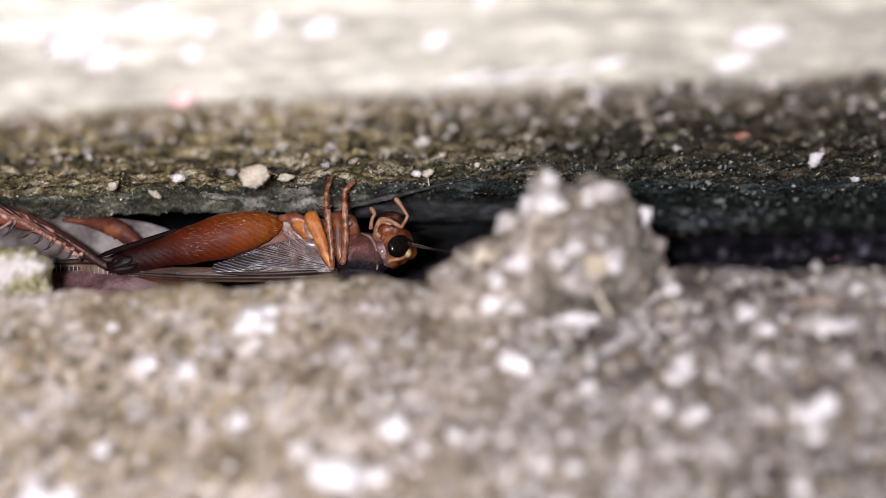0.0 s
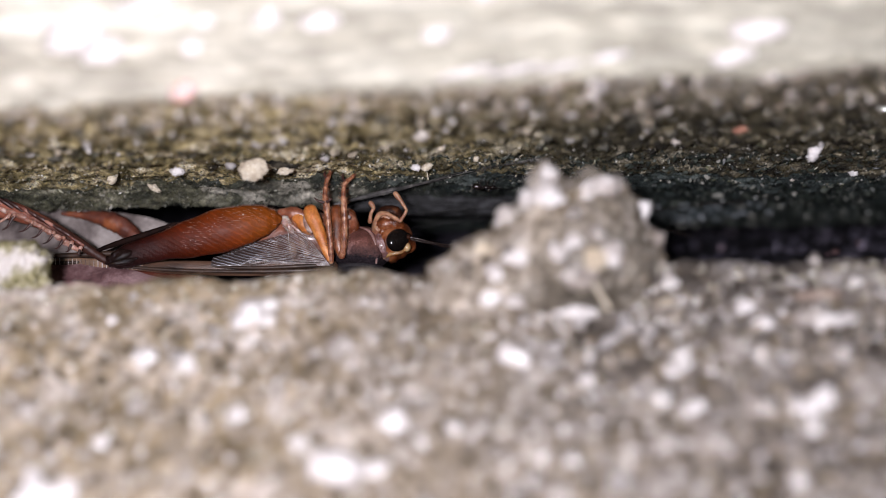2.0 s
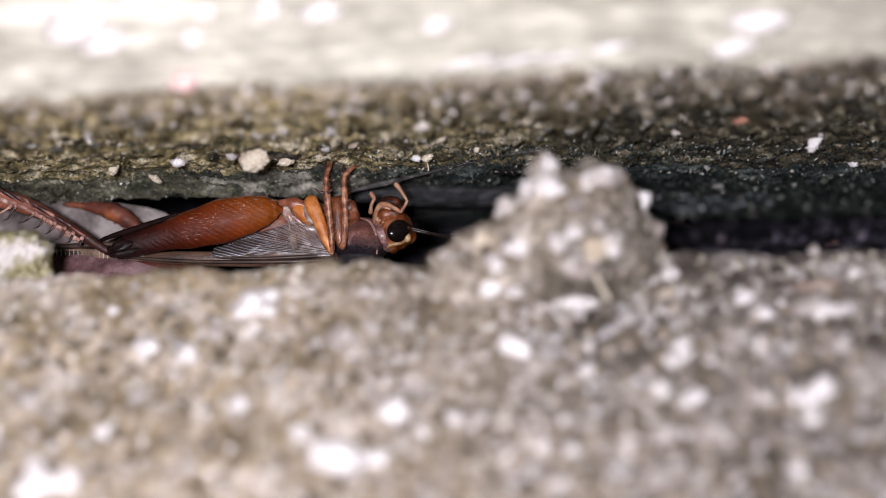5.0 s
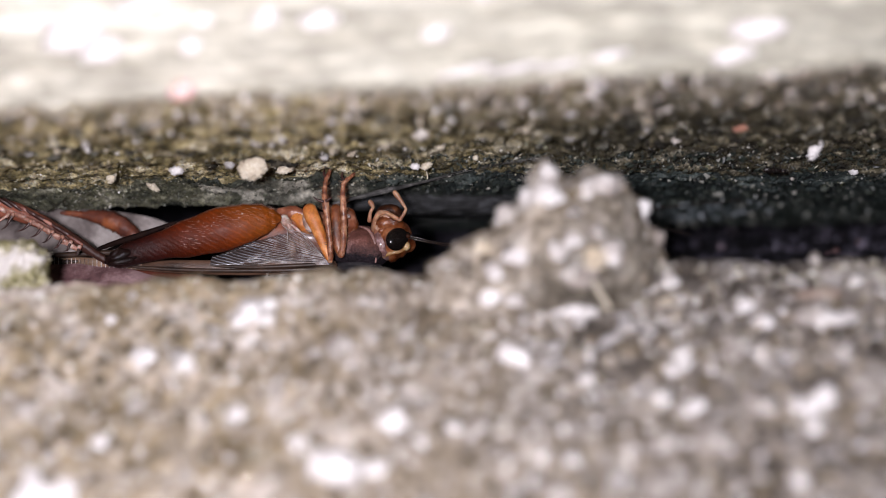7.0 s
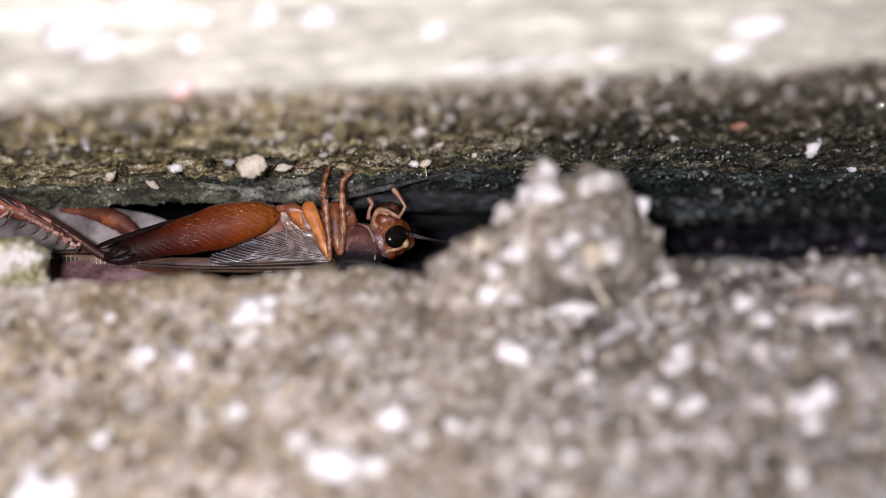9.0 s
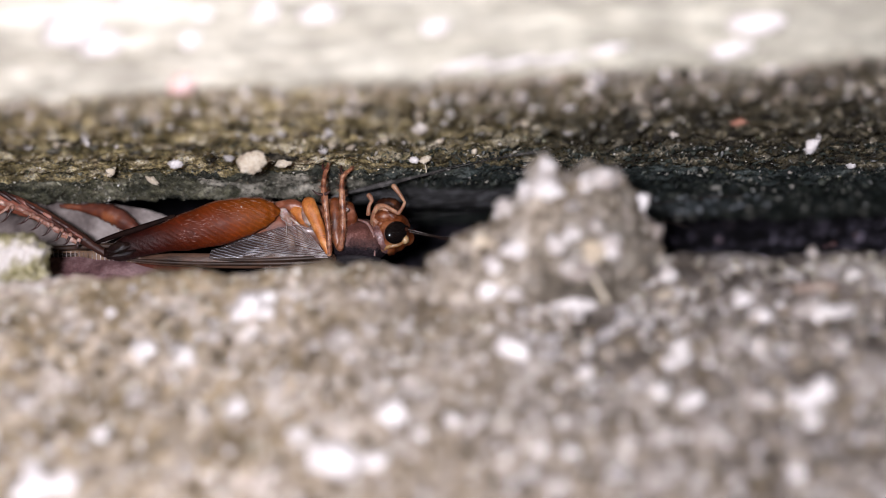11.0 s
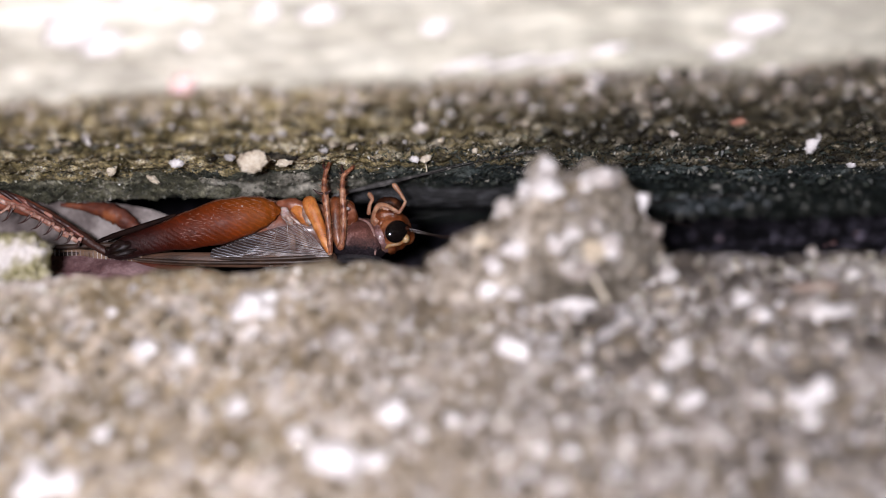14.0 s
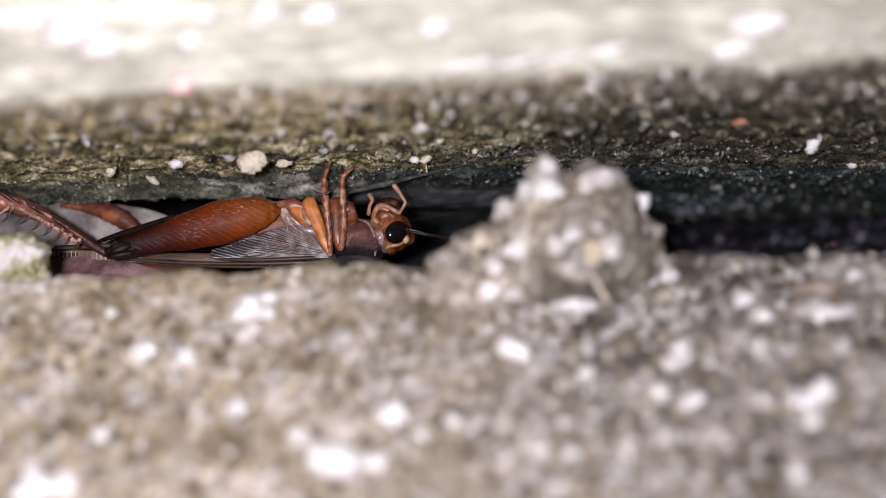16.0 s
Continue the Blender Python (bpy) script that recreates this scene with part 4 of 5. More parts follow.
# (x across, height over the slab's edge, half width, half height) in mm of white flecks on the slab's face
FACE_FLECKS = ((17.1, 1.9, 1.6, 0.8), (15.7, 0.6, 1.3, 0.5), (-19.8, 3.4, 1.7, 1.1), (-18.4, 2.4, 1.2, 0.7), (-6.6, 3.3, 1.0, 0.55), (-0.4, 2.4, 0.8, 0.45),
               (-13.6, 2.4, 0.55, 0.5), (-16.0, 4.4, 1.5, 0.4), (-9.4, 3.6, 0.7, 0.5), (-12.8, 3.6, 0.6, 0.45), (2.2, 4.2, 0.7, 0.35), (1.2, 0.40, 1.6, 0.22), (4.0, 0.42, 1.7, 0.2), (6.4, 0.45, 1.3, 0.18), (9.0, 0.8, 1.2, 0.25))
for k, (x, h, a, b) in enumerate(FACE_FLECKS):
    bm = bmesh.new()
    blob(bm, (0, 0, 0), (a / 1000, 0.0003, b / 1000), 0.4, 1.5, 3, k + 120, -12)
    g = part("fleck", bm, WHITE_GRAIN, roof)
    g.location = (x / 1000, 0.0669 - 0.55 * h / 1000, float(roof_z(x / 1000, 0.067)) + 0.0003 + h / 1000)


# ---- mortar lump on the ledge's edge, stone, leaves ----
# Right stops are darker: the heap's shaded flank is put into the colour.
LUMP_MORTAR = drifting("side_shaded_mortar", ((0.36, (0.14, 0.115, 0.083)), (0.46, (0.27, 0.23, 0.178)), (0.55, (0.39, 0.345, 0.292)), (0.64, (0.60, 0.56, 0.51))),
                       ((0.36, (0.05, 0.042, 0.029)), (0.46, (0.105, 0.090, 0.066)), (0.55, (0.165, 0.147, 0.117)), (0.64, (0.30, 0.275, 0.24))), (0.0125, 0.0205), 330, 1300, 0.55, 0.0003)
LUMP_WHITE = stone("pale_mortar_grain", ((0.32, (0.40, 0.355, 0.32)), (0.5, (0.61, 0.57, 0.545)), (0.64, (0.80, 0.78, 0.765))), GREY, 0.45, 0.6, 900, 3000, 0.6, 0.0002)


RUST_TAN = stone("rusty_tan_chip", ((0.3, (0.19, 0.135, 0.105)), (0.7, (0.36, 0.285, 0.235))), GREY, 0.5, 0.5, 900, 3000, 0.5)


def mortar_lump():
    """A crumbly heap with a narrow peak and a lower shoulder, its foot spread over the ledge."""
    outline_x = (-7.6, -6.5, -5.8, -4.8, -3.7, -3.2, -2.5, -1.95, -1.7, -1.3, -0.8, -0.1, 0.25, 0.6, 1.1, 1.8, 2.65, 3.7, 4.4, 4.9, 5.25, 5.75, 6.3, 6.7)
    outline_h = (0.6, 1.3, 1.9, 2.5, 3.1, 3.7, 4.3, 4.9, 5.7, 6.35, 6.75, 6.7, 6.2, 5.7, 5.9, 6.25, 6.3, 5.9, 5.3, 4.6, 3.6, 2.9, 2.5, 1.6)
    bm = bmesh.new()
    made = bmesh.ops.create_icosphere(bm, subdivisions=6, radius=1.0)["verts"]
    spots = []
    for v in made:
        p = v.co.copy()
        x = -0.45 + 7.15 * p.x
        h = float(np.interp(x, outline_x, outline_h))
        k = 1 + 0.10 * noise.fractal(p * 4.0, 0.6, 2.0, 5)
        side = math.sqrt(max(1 - p.x * p.x, 1e-4))
        z = (p.z / side) * (h if p.z > 0 else 2.5)
        y = (p.y / side) * (1.8 + 0.25 * h) * math.sqrt(side)
        v.co = Vector((x + 0.15 * noise.noise(p * 5), y * (k + 0.14 * noise.noise(p * 6)) + 0.6 * noise.noise(p * 2.5) + 0.5 * max(x - 2.5, 0), z * k)) / 1000
        if p.z > -0.1 and noise.noise(p * 9) > 0.05:
            spots.append(v.co.copy())
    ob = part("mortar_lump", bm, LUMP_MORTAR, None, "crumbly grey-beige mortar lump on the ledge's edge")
    tagged(ob, category="mortar")
    ob.location = (0.0068, 0.0735, 0.0289)
    rng = np.random.default_rng(31)
    pick = np.array([spots[i] for i in rng.permutation(len(spots))[:1000]])
    scatter("sand", pick, 0.00010 + 0.00026 * rng.random(len(pick)) ** 2, SAND, ob, 32, "brown and tan sand grains")
    # clods in the heap: x, height, half width, half height in mm, kind
    clods = ((-0.68, 6.11, 0.57, 0.67, 0), (-0.84, 4.84, 1.01, 0.74, 0), (-1.79, 4.74, 0.54, 0.61, 1), (-3.13, 3.56, 0.64, 0.74, 2), (2.66, 5.44, 0.88, 0.67, 0),
         (1.71, 5.24, 0.54, 0.54, 2), (3.43, 5.68, 0.54, 0.51, 3), (5.28, 4.23, 0.61, 0.57, 1), (6.06, 2.38, 0.61, 0.61, 3), (-2.63, 1.2, 0.81, 0.47, 1),
         (-0.27, 1.54, 0.61, 0.51, 0), (0.57, 2.21, 0.61, 0.44, 0), (2.86, 1.47, 0.81, 0.71, 0), (1.92, 1.13, 0.67, 0.74, 4), (1.92, 2.65, 0.57, 0.51, 3),
         (-3.87, 0.39, 0.57, 0.57, 1), (-4.07, -0.99, 0.71, 0.67, 1), (-2.63, -1.29, 0.67, 0.4, 0), (0.91, 0.12, 1.21, 0.67, 3), (-4.48, 1.81, 0.61, 0.47, 4))
    for k, (x, z, a, b, kind) in enumerate(clods + ((1.08, -1.95, 1.4, 0.42, 0),)):
        h = float(np.interp(x, outline_x, outline_h))
        y = -(1.8 + 0.25 * h) * math.sqrt(max(1 - ((x + 0.45) / 7.15) ** 2, 0.05)) ** 0.5 * math.sqrt(max(1 - min(abs(z) / (h if z > 0 else 2.5), 1) ** 2, 0.02)) + 0.5 * max(x - 2.5, 0)
        bm = bmesh.new()
        for j in range(3):
            t = 2.1 * j + 1.3 * k
            blob(bm, ((x + 0.35 * a * math.cos(t)) / 1000, (y + 0.1 * math.sin(t)) / 1000, (z + 0.35 * b * math.sin(t)) / 1000), [a * 0.72 / 1000, 0.65 * (a + b) / 2000, b * 0.72 / 1000], 0.4, 1.5, 3, k + 80 + 31 * j, 37 * k if a == b else 0)
        part("clod", bm, (LUMP_WHITE, WHITE_GRAIN, PALE_GRAIN, BEIGE_CLOD, FLAKE)[kind], ob)
    # Pale grains stay mostly left, adding to the flank's painted shading.
    pick = [spots[i] for i in rng.permutation(len(spots)) if spots[i].x < 0.0045 * rng.random() ** 0.5 + 0.0005 or rng.random() < 0.15][:45]
    strew(pick, 0.00016 + 0.00026 * rng.random(len(pick)) ** 1.5, (LUMP_WHITE, BEIGE_CLOD, MORTAR), ob, 77)
    return ob


lump = mortar_lump()

bm = bmesh.new()
blob(bm, (0, 0, 0), (0.0031, 0.0016, 0.0019), 0.0, 1.6, 5, 12)
for v in bm.verts:
    p = v.co * 1000
    q = Vector([math.copysign(abs(c / r) ** 0.7 * r, c) for c, r in zip(p, (3.1, 1.6, 1.9))])
    v.co = (q * (1 + 0.2 * noise.fractal(q * 1.5, 0.7, 2.0, 5))) / 1000
stone_chip = part("stone_chip", bm, YELLOW_STONE, None, "pale stone chip with yellow lichen on the ledge")
tagged(stone_chip, category="stone").location = (-0.0294, 0.0815, 0.0294)
stone_chip.scale = (0.95, 0.95, 0.95)


def dead_leaf(name, length, width, curl, mat, label, place, turn, seed):
    """A dry curled blade with a midrib, 0.15 mm thick."""
    bm = bmesh.new()
    rows, cols = 26, 15
    grid = []
    for side in (0, 1):
        g = []
        for i in range(rows):
            u = i / (rows - 1)
            w = width * 0.5 * math.sin(math.pi * (0.04 + 0.93 * u)) ** 0.24
            row = []
            for j in range(cols):
                s = j / (cols - 1) * 2 - 1
                p = Vector(((u - 0.5) * length, 0, s * w))
                p.y = curl * (s * s * w + 1.4 * (u - 0.5) ** 2 * length) + 0.0003 * noise.noise(p * 500 + Vector((seed, 0, 0))) - 0.00025 * math.exp(-(s * 9) ** 2)
                p.y += side * 0.00015
                row.append(bm.verts.new(p))
            g.append(row)
        grid.append(g)
    for i in range(rows - 1):
        for j in range(cols - 1):
            a, b = grid
            bm.faces.new((a[i][j], a[i + 1][j], a[i + 1][j + 1], a[i][j + 1]))
            bm.faces.new((b[i][j], b[i][j + 1], b[i + 1][j + 1], b[i + 1][j]))
    bmesh.ops.recalc_face_normals(bm, faces=bm.faces)
    ob = part(name, bm, mat, None, label)
    ob.location = place
    ob.rotation_euler = [radians(a) for a in turn]
    return tagged(ob, category="leaf", group="dead leaves in the joint")


dead_leaf("dead_leaf", 0.0195, 0.0074, 0.12, LEAF_GREY, "dry grey-beige curled leaf behind the cricket", (-0.0317, 0.0980, 0.0305), (-6, -1, 0), 1)
dead_leaf("dead_leaf", 0.0125, 0.0042, 0.2, LEAF_PURPLE, "dull purple-brown dead leaf under the cricket", (-0.0272, 0.0905, 0.0282), (-35, 2, 0), 5)
dead_leaf("dead_leaf", 0.008, 0.0025, 0.2, LEAF_RED, "dark red dead leaf scrap under the cricket", (-0.0205, 0.0925, 0.0282), (-30, 8, 0), 9)


def sliver(x, y, length, thick, mat, tilt, seed):
    """A long chip set in the ledge; mm and degrees."""
    bm = bmesh.new()
    blob(bm, (0, 0, 0), (length / 2000, thick / 2000, thick / 2000), 0.35, 1.8, 3, seed, tilt)
    g = part("chip", bm, mat, ledge)
    g.location = (x / 1000, y / 1000, float(ledge_z(x / 1000, y / 1000)) + 0.0003)


sliver(21.7, 70.8, 2.9, 0.7, RUST_TAN, -4, 302)
sliver(21.5, 69.2, 3.0, 0.9, PALE_GRAIN, 5, 303)
sliver(13.0, 67.9, 2.0, 0.8, PALE_GRAIN, -38, 304)
sliver(-10.85, 72.9, 2.2, 1.0, PALE_GRAIN, -15, 305)

# ---- fibres along the underside ----
def fibre(name, points, r, mat, label):
    bm = bmesh.new()
    limb(bm, [(x / 1000, y / 1000, z / 1000) for x, y, z in points], [r / 1000] * len(points), 1, 6, 6)
    return tagged(part(name, bm, mat, None, label), category="fibre", group="fibres under the slab")


for lift, thick in ((0.0, 0.75), (0.09, 0.4), (-0.12, 0.3)):
    bm = bmesh.new()
    limb(bm, [Vector((x, y, z + lift * (1 + 0.4 * math.sin(x)))) / 1000 for x, y, z in ((-9.5, 95.5, 34.15), (-7.5, 95.2, 34.65), (-4.5, 94.6, 35.35), (-1.8, 93, 35.85), (1.4, 91, 36.5), (4.6, 88.6, 37.0), (7.5, 87.0, 37.3))],
         [v * thick / 1000 for v in (0.12, 0.20, 0.15, 0.075, 0.04, 0.03, 0.025)], 0.6, 10, 6, 0.2)
    tagged(part("root_fibre", bm, FIBRE, None, "thin pale root fibre under the slab"), category="fibre", group="fibres under the slab")
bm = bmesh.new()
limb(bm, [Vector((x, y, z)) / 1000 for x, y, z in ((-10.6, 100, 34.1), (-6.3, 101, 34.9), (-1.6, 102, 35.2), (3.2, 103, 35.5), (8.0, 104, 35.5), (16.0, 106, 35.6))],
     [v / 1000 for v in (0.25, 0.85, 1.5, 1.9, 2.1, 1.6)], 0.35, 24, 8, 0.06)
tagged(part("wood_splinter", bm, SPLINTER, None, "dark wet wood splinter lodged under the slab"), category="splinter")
for k in range(6):
    z = 35.3 - 0.55 * k + 0.3 * math.sin(5.3 * k)
    fibre("root_fibre", [(-4 + 2.6 * i + 2.1 * math.sin(3.1 * k), 99.5 + 0.5 * k, z + (0.16 + 0.12 * math.sin(2.7 * k)) * i + 0.2 * math.sin(k * 2.1 + 1.3 * i)) for i in range(6)],
          0.022, FIBRE_DARK, "thin dark root fibre under the slab")
fibre("plant_hair", ((-1.6, 91, 37.3), (-1.3, 91, 36.6), (-1.2, 91, 36.0)), 0.05, FLAKE, "pale plant hair under the slab")
fibre("plant_hair", ((20.5, 96, 38.3), (22.0, 96, 37.9), (22.8, 96, 37.2)), 0.03, FIBRE, "thin pale plant hair under the slab")
fibre("straw_bit", ((8.4, 70.4, 29.2), (8.8, 70.0, 28.3), (9.4, 69.6, 27.2)), 0.13, FLAKE, "short pale straw bit at the mortar lump")

WING_DARK = chitin("brown_forewing", ((0.35, (0.022, 0.011, 0.007)), (0.65, (0.12, 0.066, 0.043))), 0.3, 2000, 9000, 0.0, (0.15, 1, 1), 0.00005, 0.08)

# ---- the cricket, hanging by its feet under the upper slab ----
UNIT = 4.364e-5          # drawing grid of the cricket, in metres


def at(x, z, depth=0.0):
    """A place on the cricket: grid to the head and downwards, depth in mm away from the viewer."""
    return Vector(((x - 445) * UNIT, depth / 1000, (460 - z) * UNIT))


def shaped(name, rows, mat, parent, label="", deep=1.0, seg=14, rough=0.0, origin=None):
    """A limb of the cricket: rows of x, z, depth in mm, radius in grid units."""
    o = origin if origin is not None else Vector((0, 0, 0))
    bm = bmesh.new()
    limb(bm, [at(x, z, d) - o for x, z, d, r in rows], [r * UNIT for x, z, d, r in rows], deep, seg, 6, rough)
    ob = part(name, bm, mat, parent, label)
    ob.location = o
    return ob


def lump_of(name, x, z, depth, radii, mat, parent, label="", rough=0.05, turn=0.0, sub=4):
    bm = bmesh.new()
    blob(bm, at(x, z, depth), [r * UNIT for r in radii], rough, 1.4, sub, int(x), turn)
    return part(name, bm, mat, parent, label)


def hairs(parent, rows, mat, count, length, seed, thick=0.38):
    """Short bristles along a limb."""
    rng = np.random.default_rng(seed)
    bm = bmesh.new()
    for _ in range(count):
        i = rng.integers(0, len(rows) - 1)
        t = rng.random()
        x, z, d, r = [rows[i][k] * (1 - t) + rows[i + 1][k] * t for k in range(4)]
        s = rng.choice((-1, 1))
        dx, dz = rows[i + 1][0] - rows[i][0], rows[i + 1][1] - rows[i][1]
        n = math.hypot(dx, dz)
        nx, nz = -dz / n * s, dx / n * s
        a = at(x + nx * r * 0.9, z + nz * r * 0.9, d - 0.1)
        L = length * rng.uniform(0.6, 1.2)
        b = at(x + nx * (r + L) + dx / n * L * 0.6, z + nz * (r + L) + dz / n * L * 0.6, d - 0.15)
        limb(bm, (a, b), (thick * UNIT, 0.12 * UNIT), 1, 4, 1)
    return part("bristles", bm, mat, parent)


def build_cricket():
    top = tagged(new("cricket"), "orange-brown cricket clinging upside down under the slab", "cricket")
    top.location = (-0.014794, 0.094, 0.029171)
    # abdomen, thorax
    shaped("abdomen", ((300, 415, 0.8, 10), (350, 408, 0.8, 20), (420, 400, 0.8, 34), (480, 396, 0.8, 46), (540, 402, 0.8, 50), (590, 408, 0.8, 44)),
           BODY, top, "", 1.0, 28, 0.03)
    shaped("hip_fold", ((496, 360, -0.9, 9), (520, 358, -1.1, 11), (546, 364, -1.1, 9)), BODY, top, "", 0.8, 12, 0.2)
    shaped("hip_fold", ((505, 368, -1.4, 8), (514, 382, -1.7, 9), (519, 394, -1.6, 5)), HIP, top, "pale hip skin", 0.7, 12, 0.2)
    shaped("hip_fold", ((526, 364, -1.2, 10), (538, 377, -1.4, 11), (548, 392, -1.3, 8)), ORANGE, top, "orange hip plate", 0.7, 12, 0.15)
    shaped("hip_fold", ((512, 376, -1.8, 2), (522, 382, -1.9, 2.5), (536, 394, -1.8, 2)), HIP, top, "", 0.7, 8, 0.2)
    lump_of("hip", 612, 378, -0.9, (20, 20, 26), BODY, top, "", 0.1)
    # pronotum: saddle with a raised rim
    pron = shaped("pronotum", ((604, 428, 0.4, 30), (622, 422, 0.3, 37), (642, 420, 0.2, 39), (658, 424, 0.2, 37), (667, 428, 0.3, 30)),
                  PRONOTUM, top, "purple-brown velvety pronotum", 1.45, 28, 0.02)
    shaped("rim", ((636, 383, -0.75, 1.5), (652, 389, -1.40, 2.4), (662, 404, -1.80, 2.6), (667, 426, -1.92, 2.4), (666, 446, -1.75, 1.5)), RIM, pron, "pale pinkish front rim")
    shaped("lower_edge", ((596, 456, -0.9, 9), (620, 455, -1.3, 12), (650, 456, -1.4, 12), (674, 458, -1.1, 8)), DARK_PLATE, pron, "black hairy dorsal edge", 0.6, 18, 0.3)
    edge_rows = ((600, 446, -1.7, 8), (622, 442, -1.95, 10), (650, 443, -2.0, 10), (674, 448, -1.8, 7))
    hairs(pron, edge_rows, DARK_PLATE, 220, 3, 8, 0.28)
    shaped("neck", ((664, 412, 0.0, 28), (676, 414, -0.2, 30), (688, 411, -0.45, 31)), NECK, top, "", 1.3, 20, 0.05)
    # head
    head = shaped("head", ((676, 410, 0.2, 30), (690, 408, 0.1, 39), (706, 410, 0.1, 36), (718, 414, 0.1, 25), (724, 416, 0.1, 14)), HEAD, top, "amber-brown head", 1.25, 28, 0.02)
    eye = lump_of("eye", 703, 406, -1.75, (19.5, 13, 20), EYE_BLACK, head, "glossy black compound eye", 0.0, 0, 5)
    c = at(703, 406, -1.75)
    for v in eye.data.vertices:
        v.co.z += 0.12 * max(v.co.x - c.x, 0) - 0.10 * max(c.x - v.co.x, 0)
        v.co.y += 0.42 * (v.co.x - c.x) + 0.15 * (v.co.z - c.z)
    lump_of("eye_ridge", 713, 399, -1.15, (13, 12, 8), EYE_BLACK, head, "", 0.05)
    lump_of("yellow_spot", 719, 418, -1.45, (7, 8, 8), YELLOW, head, "yellow spot beside the eye", 0.05)
    shaped("yellow_band", ((678, 437, -1.3, 2), (687, 432, -1.6, 3.2), (698, 429, -1.7, 3.4), (710, 426, -1.6, 3.2), (718, 420, -1.4, 3)), TAN_BAND, head, "yellow-tan cheek band", 0.5)
    lump_of("cheek", 678, 393, -1.35, (9, 7, 11), HEAD, head, "orange cheek", 0.08)
    shaped("jaw", ((668, 386, -0.7, 13), (680, 378, -0.9, 16), (694, 376, -0.9, 15), (706, 384, -0.7, 12)), HEAD, head, "", 1.2, 16, 0.15)
    shaped("jaw", ((672, 366, -0.9, 8), (684, 366, -1.2, 9), (698, 374, -1.2, 8)), PALP, head, "", 1.0, 12, 0.2)
    shaped("jaw", ((668, 364, 0.3, 8), (680, 355, 0.2, 11), (696, 355, 0.2, 11), (707, 365, 0.3, 8)), JAW, head, "dark brown jaw tip", 1.2, 16, 0.15)
    lump_of("lip", 670, 384, -1.0, (14, 13, 17), PALP, head, "", 0.2)
    shaped("palp", ((664, 372, -1.2, 4), (672, 361, -1.5, 5), (684, 360, -1.8, 3.8), (697, 367, -2.0, 3.8), (708, 373, -2.1, 3.4)), PALP, head)
    shaped("palp", ((708, 373, -2.1, 3.4), (715, 363, -2.2, 3.0), (719, 354, -2.2, 2.6)), PALP, head)
    shaped("palp", ((719, 354, -2.2, 2.2), (711, 341, -2.2, 3.4), (703, 330, -2.2, 4.6), (699, 325, -2.2, 4.2)), PALP, head)
    shaped("palp", ((654, 374, -1.0, 4), (656, 360, -1.2, 3), (661, 350, -1.2, 3)), PALP, head)
    shaped("palp", ((661, 350, -1.2, 3), (658, 344, -1.2, 4.5), (655, 340, -1.2, 4)), PALP, head)
    lump_of("socket", 721, 400, -1.5, (5, 6, 4.5), JAW, head, "", 0.05)
    o1, o2 = at(722, 400, -1.5), at(723, 403, -0.6)
    ants = [shaped("antenna", ((722, 400, -1.5, 2.0), (740, 404, -1.6, 1.4), (765, 410, -1.4, 1.0), (800, 413, -0.5, 1.2), (900, 402, 2, 1.1), (1000, 382, 4, 1.0),
                               (1150, 352, 5, 1.0), (1250, 338, 6, 0.9), (1345, 330, 6, 0.7)), ANTENNA, top, "long dark thread-like antenna", 1, 8, 0, o1),
            shaped("antenna", ((723, 403, -0.6, 1.8), (742, 408, -0.7, 1.2), (770, 413, -0.4, 1.0), (805, 416, 0.5, 1.2), (950, 395, 3, 1.1), (1080, 376, 5, 1.0),
                               (1165, 379, 5, 1.0), (1245, 396, 5, 0.8)), ANTENNA, top, "long dark thread-like antenna", 1, 8, 0, o2)]
    # hind leg in front
    o = at(222, 444, -2.9)
    hind = shaped("hind_femur", ((224, 442, -3.0, 15), (250, 431, -3.0, 21), (300, 417, -2.9, 24), (350, 404, -2.8, 33), (400, 390, -2.6, 38.5), (440, 380, -2.4, 34),
                                 (470, 373, -2.2, 27), (488, 370, -2.0, 18), (497, 369, -1.9, 9)), FEMUR, top, "swollen orange-brown hind thigh with slanting ridges", 0.62, 32, 0.0, o)
    rng = np.random.default_rng(44)
    pick = []
    for _ in range(60):
        x = 488 - 150 * rng.random() ** 1.2
        mid, r = np.interp(x, (250, 300, 350, 400, 440, 490), (431, 417, 404, 390, 380, 370)), np.interp(x, (250, 300, 350, 400, 440, 490), (21, 24, 33, 38, 34, 16))
        u = 0.9 - 1.85 * rng.random() ** 0.8
        pick.append(at(x, mid + u * r, np.interp(x, (250, 300, 350, 400, 440, 470, 490), (-3.0, -2.9, -2.8, -2.6, -2.4, -2.2, -2.0)) - math.sqrt(1 - u * u) * r * 0.62 * UNIT * 1000 - 0.025) - o)
    scatter("dust", np.array(pick), np.array([rng.uniform(0.35, 0.7) + 1.2 * rng.random() ** 7 for _ in pick]) * UNIT, WHITE_GRAIN, hind, 45, "fine pale dust")
    # rows of short pale hairs along the ridges, and a pale fringe on the upper edge
    bm = bmesh.new()
    spine_x, spine_z, spine_r, spine_d = (250, 300, 350, 400, 440, 470, 490), (431, 417, 404, 390, 380, 373, 370), (21, 24, 33, 38, 34, 27, 16), (-3.0, -2.9, -2.8, -2.6, -2.4, -2.2, -2.0)

    def on_thigh(x, u):
        r = np.interp(x, spine_x, spine_r)
        return at(x, np.interp(x, spine_x, spine_z) + u * r, np.interp(x, spine_x, spine_d) - math.sqrt(max(1 - u * u, 0)) * r * 0.62 * UNIT * 1000 - 0.015) - o
